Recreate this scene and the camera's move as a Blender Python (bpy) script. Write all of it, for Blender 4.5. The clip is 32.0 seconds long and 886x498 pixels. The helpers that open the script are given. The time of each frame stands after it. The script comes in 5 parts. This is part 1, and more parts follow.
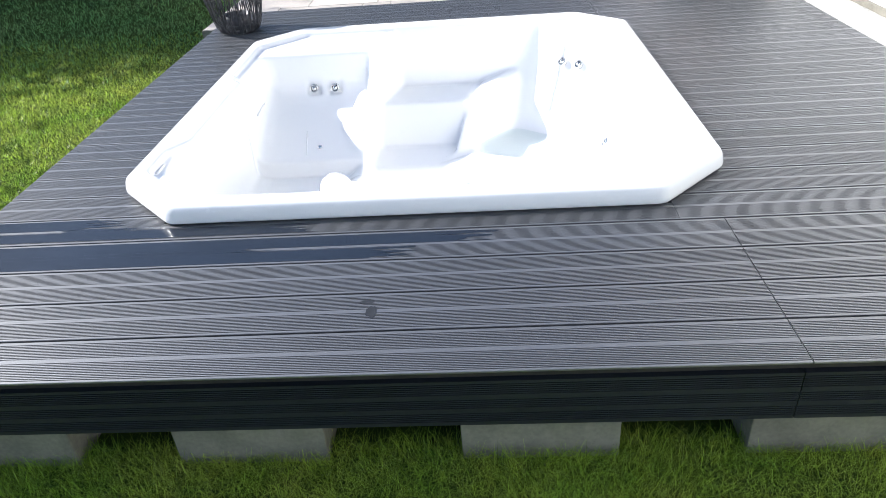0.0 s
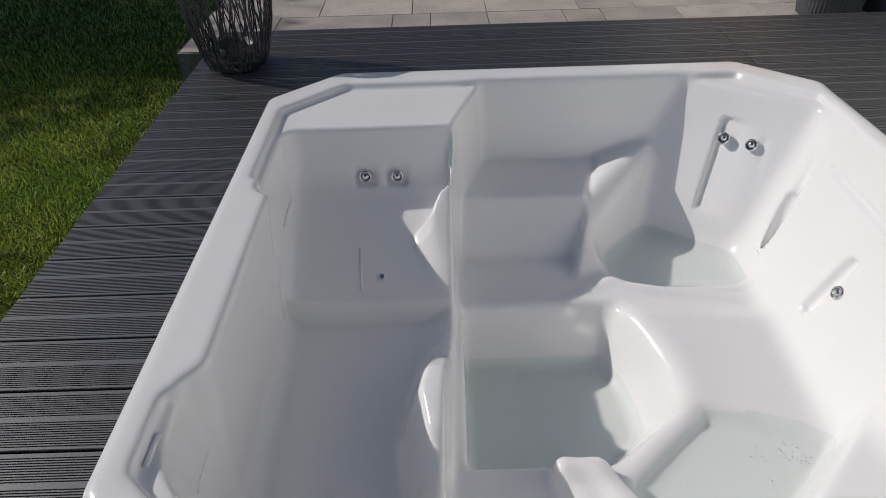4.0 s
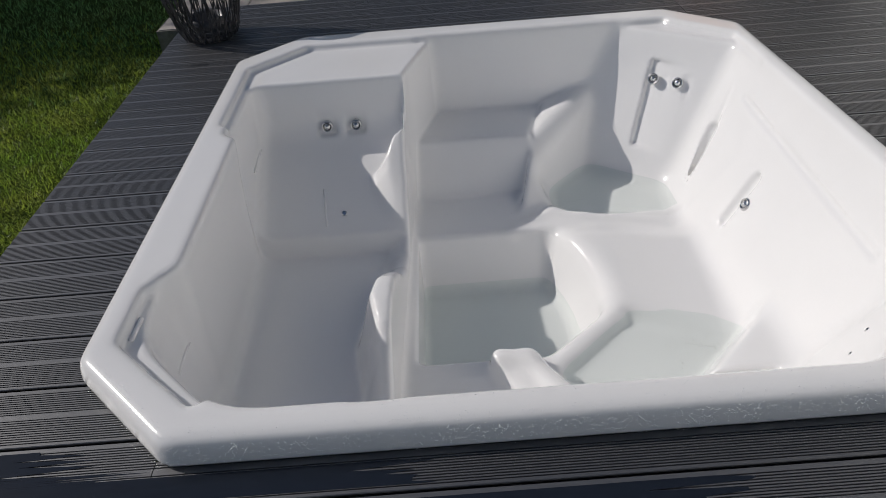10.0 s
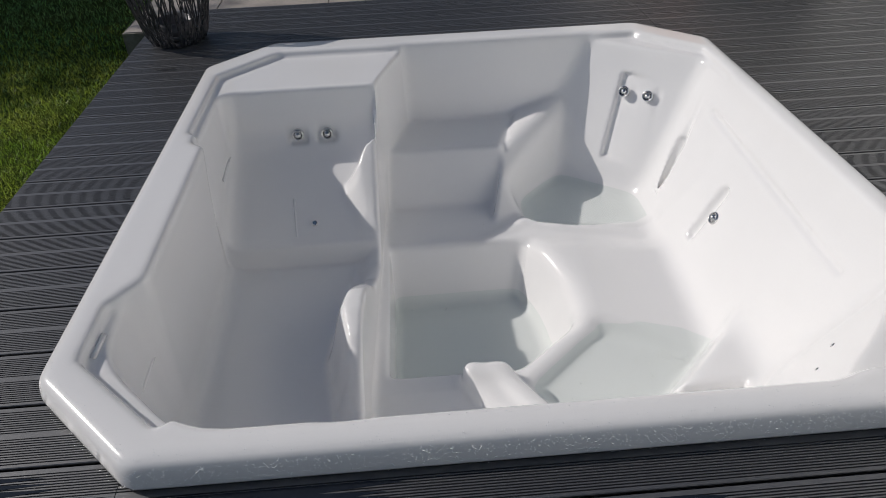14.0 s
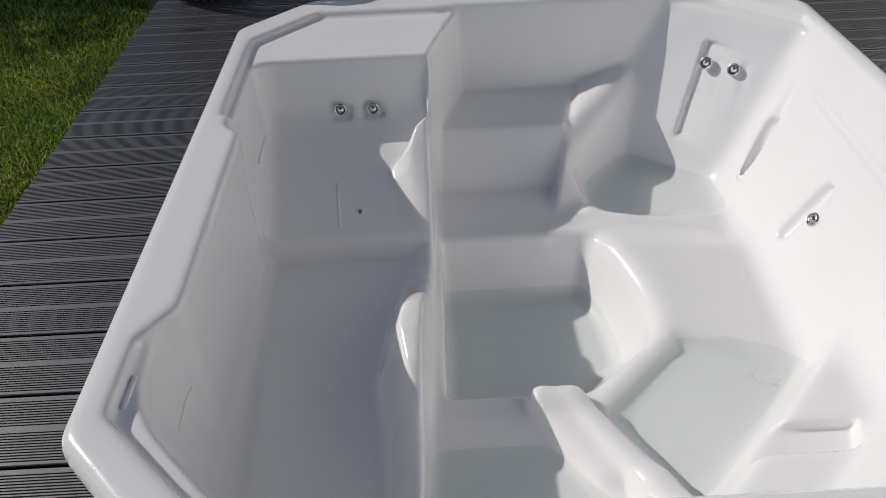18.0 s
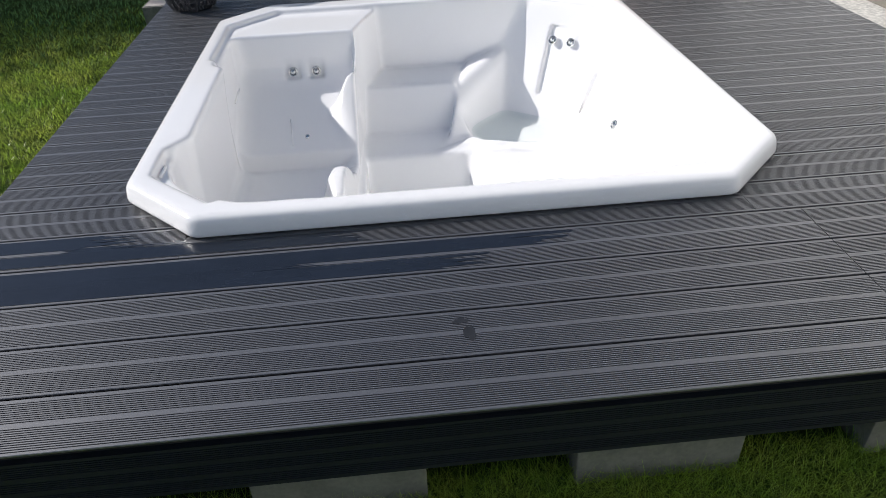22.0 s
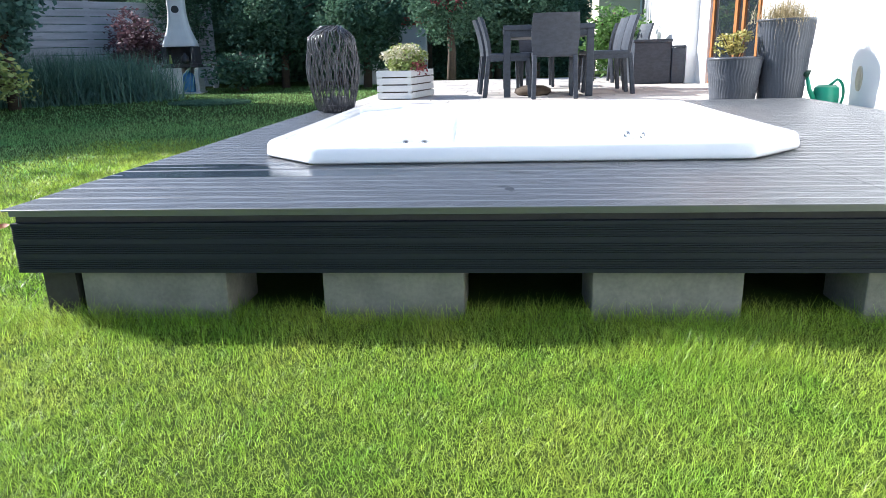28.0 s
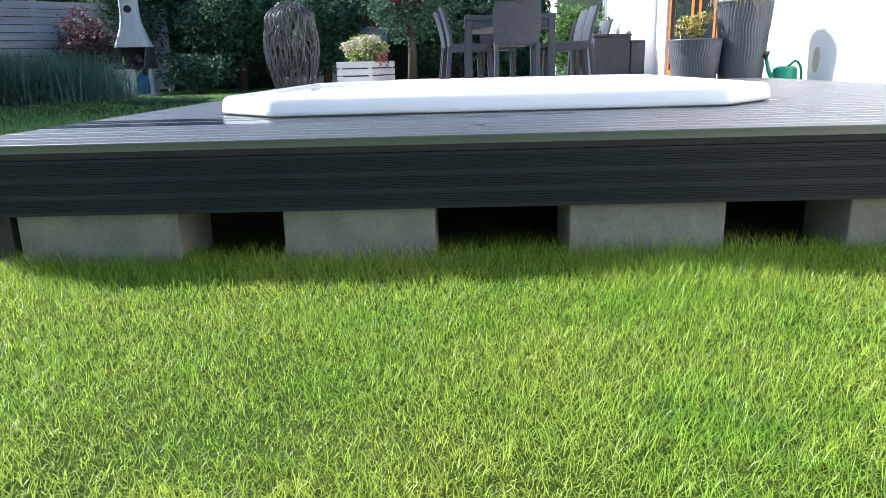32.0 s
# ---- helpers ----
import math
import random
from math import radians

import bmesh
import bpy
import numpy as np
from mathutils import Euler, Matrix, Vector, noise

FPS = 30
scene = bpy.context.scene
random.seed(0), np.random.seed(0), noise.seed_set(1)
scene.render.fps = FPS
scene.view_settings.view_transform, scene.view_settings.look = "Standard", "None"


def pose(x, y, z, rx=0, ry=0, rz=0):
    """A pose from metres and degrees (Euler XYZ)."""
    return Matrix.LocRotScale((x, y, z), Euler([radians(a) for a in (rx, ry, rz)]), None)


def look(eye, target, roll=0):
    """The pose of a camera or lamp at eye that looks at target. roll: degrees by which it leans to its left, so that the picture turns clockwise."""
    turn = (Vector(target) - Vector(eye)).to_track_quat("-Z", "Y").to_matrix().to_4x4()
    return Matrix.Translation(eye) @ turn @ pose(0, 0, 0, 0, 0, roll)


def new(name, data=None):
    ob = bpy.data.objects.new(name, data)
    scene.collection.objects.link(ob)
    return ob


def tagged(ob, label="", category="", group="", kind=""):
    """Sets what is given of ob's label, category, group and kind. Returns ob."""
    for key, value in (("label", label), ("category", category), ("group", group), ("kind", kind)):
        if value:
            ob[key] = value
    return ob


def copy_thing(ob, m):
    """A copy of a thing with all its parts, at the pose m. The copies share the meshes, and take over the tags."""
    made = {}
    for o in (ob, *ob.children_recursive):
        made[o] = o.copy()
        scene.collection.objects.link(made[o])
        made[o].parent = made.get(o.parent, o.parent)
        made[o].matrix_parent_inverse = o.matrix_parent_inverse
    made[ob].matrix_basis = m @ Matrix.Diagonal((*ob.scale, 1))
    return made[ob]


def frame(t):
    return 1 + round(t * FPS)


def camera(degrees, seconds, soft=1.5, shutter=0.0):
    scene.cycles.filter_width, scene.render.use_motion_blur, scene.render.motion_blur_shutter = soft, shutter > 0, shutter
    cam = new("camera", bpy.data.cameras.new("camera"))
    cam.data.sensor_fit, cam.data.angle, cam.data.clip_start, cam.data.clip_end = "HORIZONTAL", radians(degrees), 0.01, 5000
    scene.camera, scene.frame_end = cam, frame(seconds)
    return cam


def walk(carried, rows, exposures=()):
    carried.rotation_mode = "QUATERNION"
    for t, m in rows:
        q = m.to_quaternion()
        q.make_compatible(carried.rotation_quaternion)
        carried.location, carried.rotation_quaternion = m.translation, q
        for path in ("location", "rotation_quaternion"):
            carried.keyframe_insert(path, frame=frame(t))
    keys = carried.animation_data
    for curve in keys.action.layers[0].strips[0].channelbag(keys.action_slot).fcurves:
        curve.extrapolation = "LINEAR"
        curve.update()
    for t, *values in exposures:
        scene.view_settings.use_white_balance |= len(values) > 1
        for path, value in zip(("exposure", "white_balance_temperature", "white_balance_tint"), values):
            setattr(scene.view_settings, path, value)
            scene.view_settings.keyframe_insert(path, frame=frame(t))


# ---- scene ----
cam = camera(65.3, 32.0, soft=0.85)
PATH = [
    (0, (1.583, -1.091, 0.995), (1.451, 0.599, -0.067), -4.6),
    (0.5, (1.583, -0.866, 1.003), (1.408, 0.834, -0.034), -3.5),
    (1, (1.419, -0.625, 1.015), (1.214, 1.073, -0.021), -2.7),
    (1.5, (1.249, -0.455, 1.002), (0.979, 1.248, -0.012), -1.9),
    (2, (1.206, -0.224, 0.979), (0.821, 1.426, -0.083), -4.7),
    (2.5, (1.19, 0.016, 0.98), (0.865, 1.634, -0.15), -3.2),
    (3, (1.115, 0.131, 1.009), (0.913, 1.817, -0.048), -2.3),
    (3.5, (1.001, 0.182, 1.018), (1.001, 1.827, -0.12), -3.1),
    (4, (0.993, 0.228, 0.999), (0.99, 1.863, -0.153), -1.8),
    (4.5, (1.059, 0.263, 0.99), (1.04, 1.858, -0.218), -3.1),
    (6.5, (1.073, 0.222, 0.988), (1.052, 1.801, -0.239), -3.3),
    (7, (1.084, 0.223, 0.991), (1.05, 1.799, -0.24), -3.7),
    (7.5, (1.075, 0.215, 0.993), (1.039, 1.808, -0.216), -4.3),
    (8, (1.047, 0.177, 1.007), (1.074, 1.794, -0.168), -6.5),
    (8.5, (1.006, 0.097, 1.005), (1.1, 1.679, -0.215), -6.8),
    (9, (1.083, -0.022, 0.984), (1.164, 1.572, -0.222), -4.3),
    (9.5, (1.141, -0.098, 0.982), (1.143, 1.471, -0.258), -6.0),
    (10, (1.141, -0.088, 0.992), (1.132, 1.526, -0.189), -4.6),
    (10.5, (1.162, -0.092, 1.023), (1.247, 1.557, -0.106), -3.5),
    (11, (1.142, -0.088, 1.018), (1.188, 1.583, -0.08), -3.3),
    (11.5, (1.158, -0.088, 1.019), (1.173, 1.576, -0.091), -3.8),
    (12, (1.184, -0.092, 1.012), (1.325, 1.533, -0.146), -3.2),
    (12.5, (1.178, -0.092, 1.007), (1.288, 1.534, -0.153), -3.6),
    (13, (1.172, -0.094, 1.004), (1.28, 1.522, -0.169), -3.2),
    (13.5, (1.169, -0.094, 1.005), (1.248, 1.522, -0.17), -3.5),
    (15.5, (0.988, 0.194, 0.996), (1.115, 1.751, -0.253), 2.0),
    (16, (1.032, 0.24, 1.008), (1.008, 1.762, -0.289), -3.0),
    (16.5, (1.011, 0.245, 1.018), (0.915, 1.772, -0.271), -2.9),
    (17, (1.02, 0.221, 1.006), (0.999, 1.721, -0.317), -1.3),
    (17.5, (0.992, 0.23, 0.969), (0.832, 1.68, -0.399), -6.5),
    (18, (1.03, 0.244, 1.008), (1.047, 1.75, -0.309), -2.5),
    (18.5, (1.022, 0.199, 1.014), (1.075, 1.748, -0.25), -1.5),
    (19, (1.033, 0.121, 1.009), (1.141, 1.662, -0.261), -2.5),
    (19.5, (1.123, -0.113, 1.011), (1.256, 1.482, -0.187), -4.1),
    (20, (1.138, -0.315, 1.019), (1.242, 1.28, -0.184), -6.2),
    (20.5, (1.046, -0.421, 1.038), (1.18, 1.191, -0.139), -4.9),
    (21, (0.99, -0.566, 1.035), (1.168, 1.058, -0.119), -4.2),
    (21.5, (1.054, -0.708, 1.037), (1.275, 0.946, -0.067), -3.2),
    (22, (1.165, -0.889, 0.993), (1.286, 0.752, -0.144), -2.4),
    (22.5, (1.155, -1.014, 0.958), (1.244, 0.619, -0.193), -2.5),
    (23, (1.117, -1.268, 0.866), (0.971, 0.379, -0.26), -2.4),
    (23.5, (1.173, -1.454, 0.836), (0.975, 0.137, -0.36), -4.4),
    (24, (1.351, -1.645, 0.817), (1.306, -0.014, -0.339), 0.5),
    (24.5, (1.341, -1.667, 0.751), (1.263, -0.068, -0.447), -3.0),
    (25, (1.277, -1.59, 0.489), (1.226, 0.127, -0.535), -1.2),
    (25.5, (1.269, -1.55, 0.34), (1.265, 0.246, -0.541), -1.1),
    (26, (1.269, -1.559, 0.384), (1.172, 0.312, -0.314), -1.0),
    (26.5, (1.277, -1.557, 0.417), (1.151, 0.364, -0.123), -1.7),
    (28.5, (1.268, -1.643, 0.34), (1.085, 0.271, -0.209), -1.3),
    (29, (1.263, -1.639, 0.337), (1.06, 0.272, -0.219), -1.5),
    (29.5, (1.273, -1.621, 0.323), (1.1, 0.298, -0.215), -3.6),
    (30, (1.274, -1.584, 0.256), (1.25, 0.365, -0.192), -2.5),
    (30.5, (1.267, -1.575, 0.181), (1.283, 0.37, -0.285), -1.5),
    (31, (1.259, -1.572, 0.153), (1.268, 0.366, -0.341), -1.2),
    (31.5, (1.248, -1.575, 0.158), (1.232, 0.359, -0.351), -1.7),
    (32, (1.247, -1.58, 0.157), (1.187, 0.351, -0.362), -1.6),
]
walk(cam, [(t, look(eye, target, roll)) for t, eye, target, roll in PATH],
     [(t, ev, k, m) for t, ev, k, m in ((0, 1.85, 5700, 10), (1, 0.80, 5800, 10), (2, 0.32, 5950, 11), (3, -0.05, 6050, 12), (4, -0.12, 6050, 12), (13, -0.12, 6050, 12), (20, -0.12, 6050, 12), (21, 0.15, 6050, 12), (22, 0.80, 5900, 12), (23, 1.75, 5750, 10), (24, 2.15, 5600, 10), (26, 2.3, 5500, 10), (32, 2.2, 5500, 10))])

# ---- light ----
SUN_DIR = Vector((-1.41, 0.47, 1.0)).normalized()
world = bpy.data.worlds.new("sky")
scene.world = world
world.use_nodes = True
wn = world.node_tree
sky = wn.nodes.new("ShaderNodeTexSky")
sky.sky_type, sky.sun_disc = "NISHITA", False
sky.sun_elevation = math.asin(SUN_DIR.z)
sky.sun_rotation = math.atan2(SUN_DIR.x, SUN_DIR.y)
wn.links.new(sky.outputs[0], wn.nodes["Background"].inputs[0])
wn.nodes["Background"].inputs[1].default_value = 0.043
sun = new("sun", bpy.data.lights.new("sun", "SUN"))
sun.data.energy, sun.data.angle, sun.data.color = 2.55, radians(0.55), (1.0, 0.915, 0.80)
sun.matrix_world = look(SUN_DIR * 40, (0, 0, 0))


# ---- materials ----
def mat(name, base, rough=0.5, metal=0.0, var=0.0, scale=8.0, bump=0.0, bump_scale=60.0, alt=None, rvar=0.0,
        stretch=(1, 1, 1), coat=0.0, coat_rough=0.08, random_obj=0.0, spec=0.5, trans=0.0, sub=0.0, ior=1.45, island=0.0):
    """A principled surface: two colours mixed by coarse and fine noise, uneven gloss and fine relief."""
    m = bpy.data.materials.new(name)
    m.use_nodes = True
    nt = m.node_tree
    b = nt.nodes["Principled BSDF"]
    b.inputs["Roughness"].default_value = rough
    b.inputs["Metallic"].default_value = metal
    b.inputs["Coat Weight"].default_value = coat
    b.inputs["Coat Roughness"].default_value = coat_rough
    b.inputs["Specular IOR Level"].default_value = spec
    b.inputs["Transmission Weight"].default_value = trans
    b.inputs["IOR"].default_value = ior
    if sub:
        b.inputs["Subsurface Weight"].default_value = sub
        b.inputs["Subsurface Radius"].default_value = (0.01, 0.01, 0.008)
    tc = nt.nodes.new("ShaderNodeTexCoord")
    mp = nt.nodes.new("ShaderNodeMapping")
    mp.inputs["Scale"].default_value = stretch
    nt.links.new(tc.outputs["Object"], mp.inputs[0])
    vec = mp.outputs[0]
    if random_obj or island:
        oi = nt.nodes.new("ShaderNodeObjectInfo")
        add = nt.nodes.new("ShaderNodeVectorMath")
        add.operation = "ADD"
        sc = nt.nodes.new("ShaderNodeVectorMath")
        sc.operation = "SCALE"
        sc.inputs[0].default_value = (13.1, 7.7, 5.3)
        nt.links.new(oi.outputs["Random"], sc.inputs["Scale"])
        nt.links.new(vec, add.inputs[0])
        nt.links.new(sc.outputs[0], add.inputs[1])
        vec = add.outputs[0]
    n1 = nt.nodes.new("ShaderNodeTexNoise")
    n1.inputs["Scale"].default_value, n1.inputs["Detail"].default_value = scale, 5
    n2 = nt.nodes.new("ShaderNodeTexNoise")
    n2.inputs["Scale"].default_value, n2.inputs["Detail"].default_value = bump_scale, 4
    for n in (n1, n2):
        nt.links.new(vec, n.inputs["Vector"])
    base = (*base, 1.0)
    alt = (*alt, 1.0) if alt else tuple(c * (1 - var) for c in base[:3]) + (1.0,)
    ramp = nt.nodes.new("ShaderNodeMapRange")
    ramp.inputs["From Min"].default_value, ramp.inputs["From Max"].default_value = 0.36, 0.64
    mixf = nt.nodes.new("ShaderNodeMath")
    mixf.operation = "MULTIPLY_ADD"
    mixf.inputs[1].default_value = 0.35
    nt.links.new(n2.outputs["Fac"], mixf.inputs[0])
    s = nt.nodes.new("ShaderNodeMath")
    s.operation = "MULTIPLY"
    s.inputs[1].default_value = 0.65
    nt.links.new(n1.outputs["Fac"], s.inputs[0])
    nt.links.new(s.outputs[0], mixf.inputs[2])
    nt.links.new(mixf.outputs[0], ramp.inputs["Value"])
    mix = nt.nodes.new("ShaderNodeMix")
    mix.data_type = "RGBA"
    mix.inputs["A"].default_value, mix.inputs["B"].default_value = base, alt
    nt.links.new(ramp.outputs[0], mix.inputs["Factor"])
    col = mix.outputs["Result"]
    if random_obj or island:
        hsv = nt.nodes.new("ShaderNodeHueSaturation")
        mr = nt.nodes.new("ShaderNodeMapRange")
        amount = random_obj or island
        mr.inputs["To Min"].default_value, mr.inputs["To Max"].default_value = 1 - amount, 1 + amount
        if island:
            geo = nt.nodes.new("ShaderNodeNewGeometry")
            nt.links.new(geo.outputs["Random Per Island"], mr.inputs["Value"])
        else:
            nt.links.new(oi.outputs["Random"], mr.inputs["Value"])
        nt.links.new(mr.outputs[0], hsv.inputs["Value"])
        nt.links.new(col, hsv.inputs["Color"])
        col = hsv.outputs["Color"]
    nt.links.new(col, b.inputs["Base Color"])
    if rvar:
        rr = nt.nodes.new("ShaderNodeMapRange")
        rr.inputs["To Min"].default_value, rr.inputs["To Max"].default_value = max(0.02, rough - rvar), min(1, rough + rvar)
        nt.links.new(n1.outputs["Fac"], rr.inputs["Value"])
        nt.links.new(rr.outputs[0], b.inputs["Roughness"])
    if bump:
        bp = nt.nodes.new("ShaderNodeBump")
        bp.inputs["Strength"].default_value, bp.inputs["Distance"].default_value = bump, 0.003
        nt.links.new(n2.outputs["Fac"], bp.inputs["Height"])
        nt.links.new(bp.outputs[0], b.inputs["Normal"])
    return m


M = {
    "acrylic": mat("white_acrylic", (0.955, 0.948, 0.938), 0.18, var=0.03, scale=3, bump=0.012, bump_scale=260, rvar=0.06, coat=0.3),
    "board": mat("grey_composite", (0.060, 0.061, 0.067), 0.52, coat=1.0, coat_rough=0.46, var=0.35, scale=6, bump=0.25, bump_scale=240, rvar=0.10, stretch=(0.25, 1, 1), random_obj=0.12, spec=1.0),
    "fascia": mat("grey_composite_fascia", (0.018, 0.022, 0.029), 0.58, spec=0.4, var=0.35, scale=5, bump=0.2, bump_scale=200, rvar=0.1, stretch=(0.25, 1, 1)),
    "wet": mat("wet_composite", (0.018, 0.023, 0.034), 0.20, var=0.3, scale=14, bump=0.05, bump_scale=60, rvar=0.08, stretch=(0.3, 1, 1), coat=0.0),
    "block": mat("pale_concrete", (0.25, 0.235, 0.195), 0.9, var=0.35, scale=12, bump=0.5, bump_scale=90, random_obj=0.06),
    "joist": mat("dark_timber", (0.05, 0.045, 0.04), 0.8, var=0.4, scale=10, bump=0.3),
    "soil": mat("lawn_ground", (0.032, 0.058, 0.010), 0.95, spec=0.05, alt=(0.055, 0.074, 0.016), scale=3.0, bump=0.8, bump_scale=70),
    "grass": mat("grass_blades", (0.255, 0.430, 0.036), 0.36, spec=0.5, alt=(0.480, 0.550, 0.080), scale=2.6, bump_scale=16, island=0.75, trans=0.0),
    "chrome": mat("chrome", (0.80, 0.80, 0.79), 0.20, metal=1.0, var=0.1, rvar=0.05),
    "dark_hole": mat("dark_plastic", (0.03, 0.03, 0.03), 0.4, var=0.3),
    "stone": mat("sandstone_paver", (0.56, 0.50, 0.44), 0.8, alt=(0.37, 0.34, 0.31), scale=4, bump=0.4, bump_scale=60, random_obj=0.17),
    "joint": mat("pale_joint_sand", (0.30, 0.28, 0.24), 0.95, var=0.3, scale=30, bump=0.4),
    "gravel": mat("white_gravel", (0.62, 0.60, 0.55), 0.9, var=0.4, scale=40, bump=0.9, bump_scale=80),
    "render": mat("white_render", (0.82, 0.82, 0.80), 0.9, var=0.05, scale=2, bump=0.35, bump_scale=220),
    "wood": mat("orange_stained_wood", (0.42, 0.17, 0.05), 0.45, var=0.35, scale=4, stretch=(6, 6, 0.6), bump=0.1),
    "blind": mat("orange_blind", (0.62, 0.25, 0.095), 0.7, var=0.12, scale=3, bump=0.1, stretch=(1, 1, 8)),
    "glass": mat("dark_glass", (0.02, 0.025, 0.03), 0.04, var=0.2, spec=0.8),
    "rattan": mat("anthracite_rattan", (0.055, 0.064, 0.082), 0.5, var=0.4, scale=20, bump=0.5, bump_scale=120, stretch=(1, 1, 2)),
    "wicker": mat("black_wicker", (0.055, 0.053, 0.056), 0.30, alt=(0.12, 0.12, 0.13), scale=9, bump=0.3, bump_scale=80, rvar=0.12),
    "crate": mat("white_painted_wood", (0.72, 0.72, 0.70), 0.6, var=0.12, scale=6, bump=0.2, stretch=(1, 4, 4)),
    "pot": mat("anthracite_pot", (0.10, 0.108, 0.125), 0.34, var=0.3, scale=6, bump=0.12, rvar=0.1),
    "can": mat("green_plastic", (0.04, 0.33, 0.19), 0.35, var=0.2, scale=5),
    "can_dark": mat("dark_green_plastic", (0.015, 0.05, 0.03), 0.4, var=0.2),
    "leaf": mat("garden_leaf", (0.07, 0.15, 0.035), 0.65, spec=0.3, alt=(0.12, 0.21, 0.05), scale=3, island=0.4),
    "leaf_dark": mat("conifer_leaf", (0.078, 0.150, 0.100), 0.75, alt=(0.118, 0.200, 0.115), spec=0.25, scale=2, island=0.4),
    # paler and bluer than conifer_leaf: the veil of haze is in the colour
    "leaf_hazy": mat("haze_tinted_leaf", (0.115, 0.215, 0.165), 0.7, alt=(0.165, 0.275, 0.20), spec=0.25, scale=2, island=0.4),
    "leaf_wine": mat("wine_red_leaf", (0.12, 0.06, 0.07), 0.6, alt=(0.19, 0.12, 0.13), spec=0.3, scale=3, island=0.4),
    # the lawn's grass again, with the blue cast of tree shade in its colour
    "shade_tint_grass": mat("shade_tinted_lawn_blades", (0.205, 0.42, 0.125), 0.55, spec=0.25, alt=(0.32, 0.48, 0.16), scale=1.4, bump_scale=9, island=0.6),
    "leaf_pale": mat("pale_yellow_leaf", (0.42, 0.44, 0.14), 0.5, alt=(0.25, 0.34, 0.08), scale=8, island=0.3),
    "petal_white": mat("cream_petal", (0.75, 0.70, 0.50), 0.6, var=0.2, island=0.15),
    "petal_red": mat("red_petal", (0.33, 0.07, 0.07), 0.6, var=0.3, island=0.25),
    "petal_pink": mat("pink_blossom", (0.48, 0.13, 0.16), 0.6, alt=(0.30, 0.07, 0.09), island=0.3),
    "straw": mat("dry_grass_tuft", (0.42, 0.34, 0.20), 0.7, alt=(0.30, 0.24, 0.12), scale=9, island=0.3),
    "reed": mat("grey_green_reed", (0.115, 0.215, 0.155), 0.6, alt=(0.16, 0.27, 0.19), scale=2, island=0.35),
    "bark": mat("brown_bark", (0.11, 0.08, 0.055), 0.9, var=0.4, scale=10, bump=0.8, bump_scale=40),
    "fence": mat("weathered_board", (0.62, 0.63, 0.65), 0.85, var=0.35, scale=3, bump=0.4, stretch=(0.4, 1, 3), random_obj=0.15),
    "plaster": mat("pale_yellow_plaster", (0.62, 0.56, 0.42), 0.9, var=0.08, scale=2, bump=0.2),
    "tile": mat("red_roof_tile", (0.42, 0.07, 0.05), 0.6, var=0.3, scale=6, bump=0.3, random_obj=0.2),
    "bbq_white": mat("white_cast_stone", (0.70, 0.70, 0.68), 0.8, var=0.12, scale=5, bump=0.3),
    "bbq_dark": mat("sooty_stone", (0.06, 0.055, 0.06), 0.85, var=0.4, scale=7, bump=0.4),
    "blue": mat("blue_plastic", (0.05, 0.19, 0.42), 0.4, var=0.2),
    "drop": mat("water_drop", (0.93, 0.94, 0.95), 0.06, var=0.03, spec=0.8),
    "speck": mat("dark_dirt", (0.05, 0.045, 0.03), 0.8, var=0.4, island=0.3),
    "stain": mat("dark_stain", (0.026, 0.028, 0.033), 0.5, var=0.4, scale=40),
    "leaf_ochre": mat("ochre_leaf", (0.46, 0.36, 0.10), 0.5, alt=(0.34, 0.33, 0.09), scale=8, island=0.3),
    "dry_leaf": mat("dry_leaf", (0.42, 0.13, 0.05), 0.7, alt=(0.28, 0.09, 0.04), scale=30),
    "zinc": mat("white_downpipe", (0.6, 0.6, 0.6), 0.4, metal=0.3, var=0.1),
}
M["board"].node_tree.nodes["Principled BSDF"].inputs["Coat IOR"].default_value = 1.9


def leafy(m, share):
    """Thin blades and leaves let part of the daylight through."""
    nt = m.node_tree
    b = nt.nodes["Principled BSDF"]
    glow = nt.nodes.new("ShaderNodeBsdfTranslucent")
    nt.links.new(b.inputs["Base Color"].links[0].from_socket, glow.inputs["Color"])
    both = nt.nodes.new("ShaderNodeMixShader")
    both.inputs[0].default_value = share
    nt.links.new(b.outputs[0], both.inputs[1])
    nt.links.new(glow.outputs[0], both.inputs[2])
    nt.links.new(both.outputs[0], nt.nodes["Material Output"].inputs["Surface"])


leafy(M["grass"], 0.46)
leafy(M["leaf"], 0.3)
leafy(M["leaf_dark"], 0.25)
leafy(M["reed"], 0.3)
leafy(M["leaf_hazy"], 0.3)
leafy(M["leaf_wine"], 0.25)
leafy(M["shade_tint_grass"], 0.42)


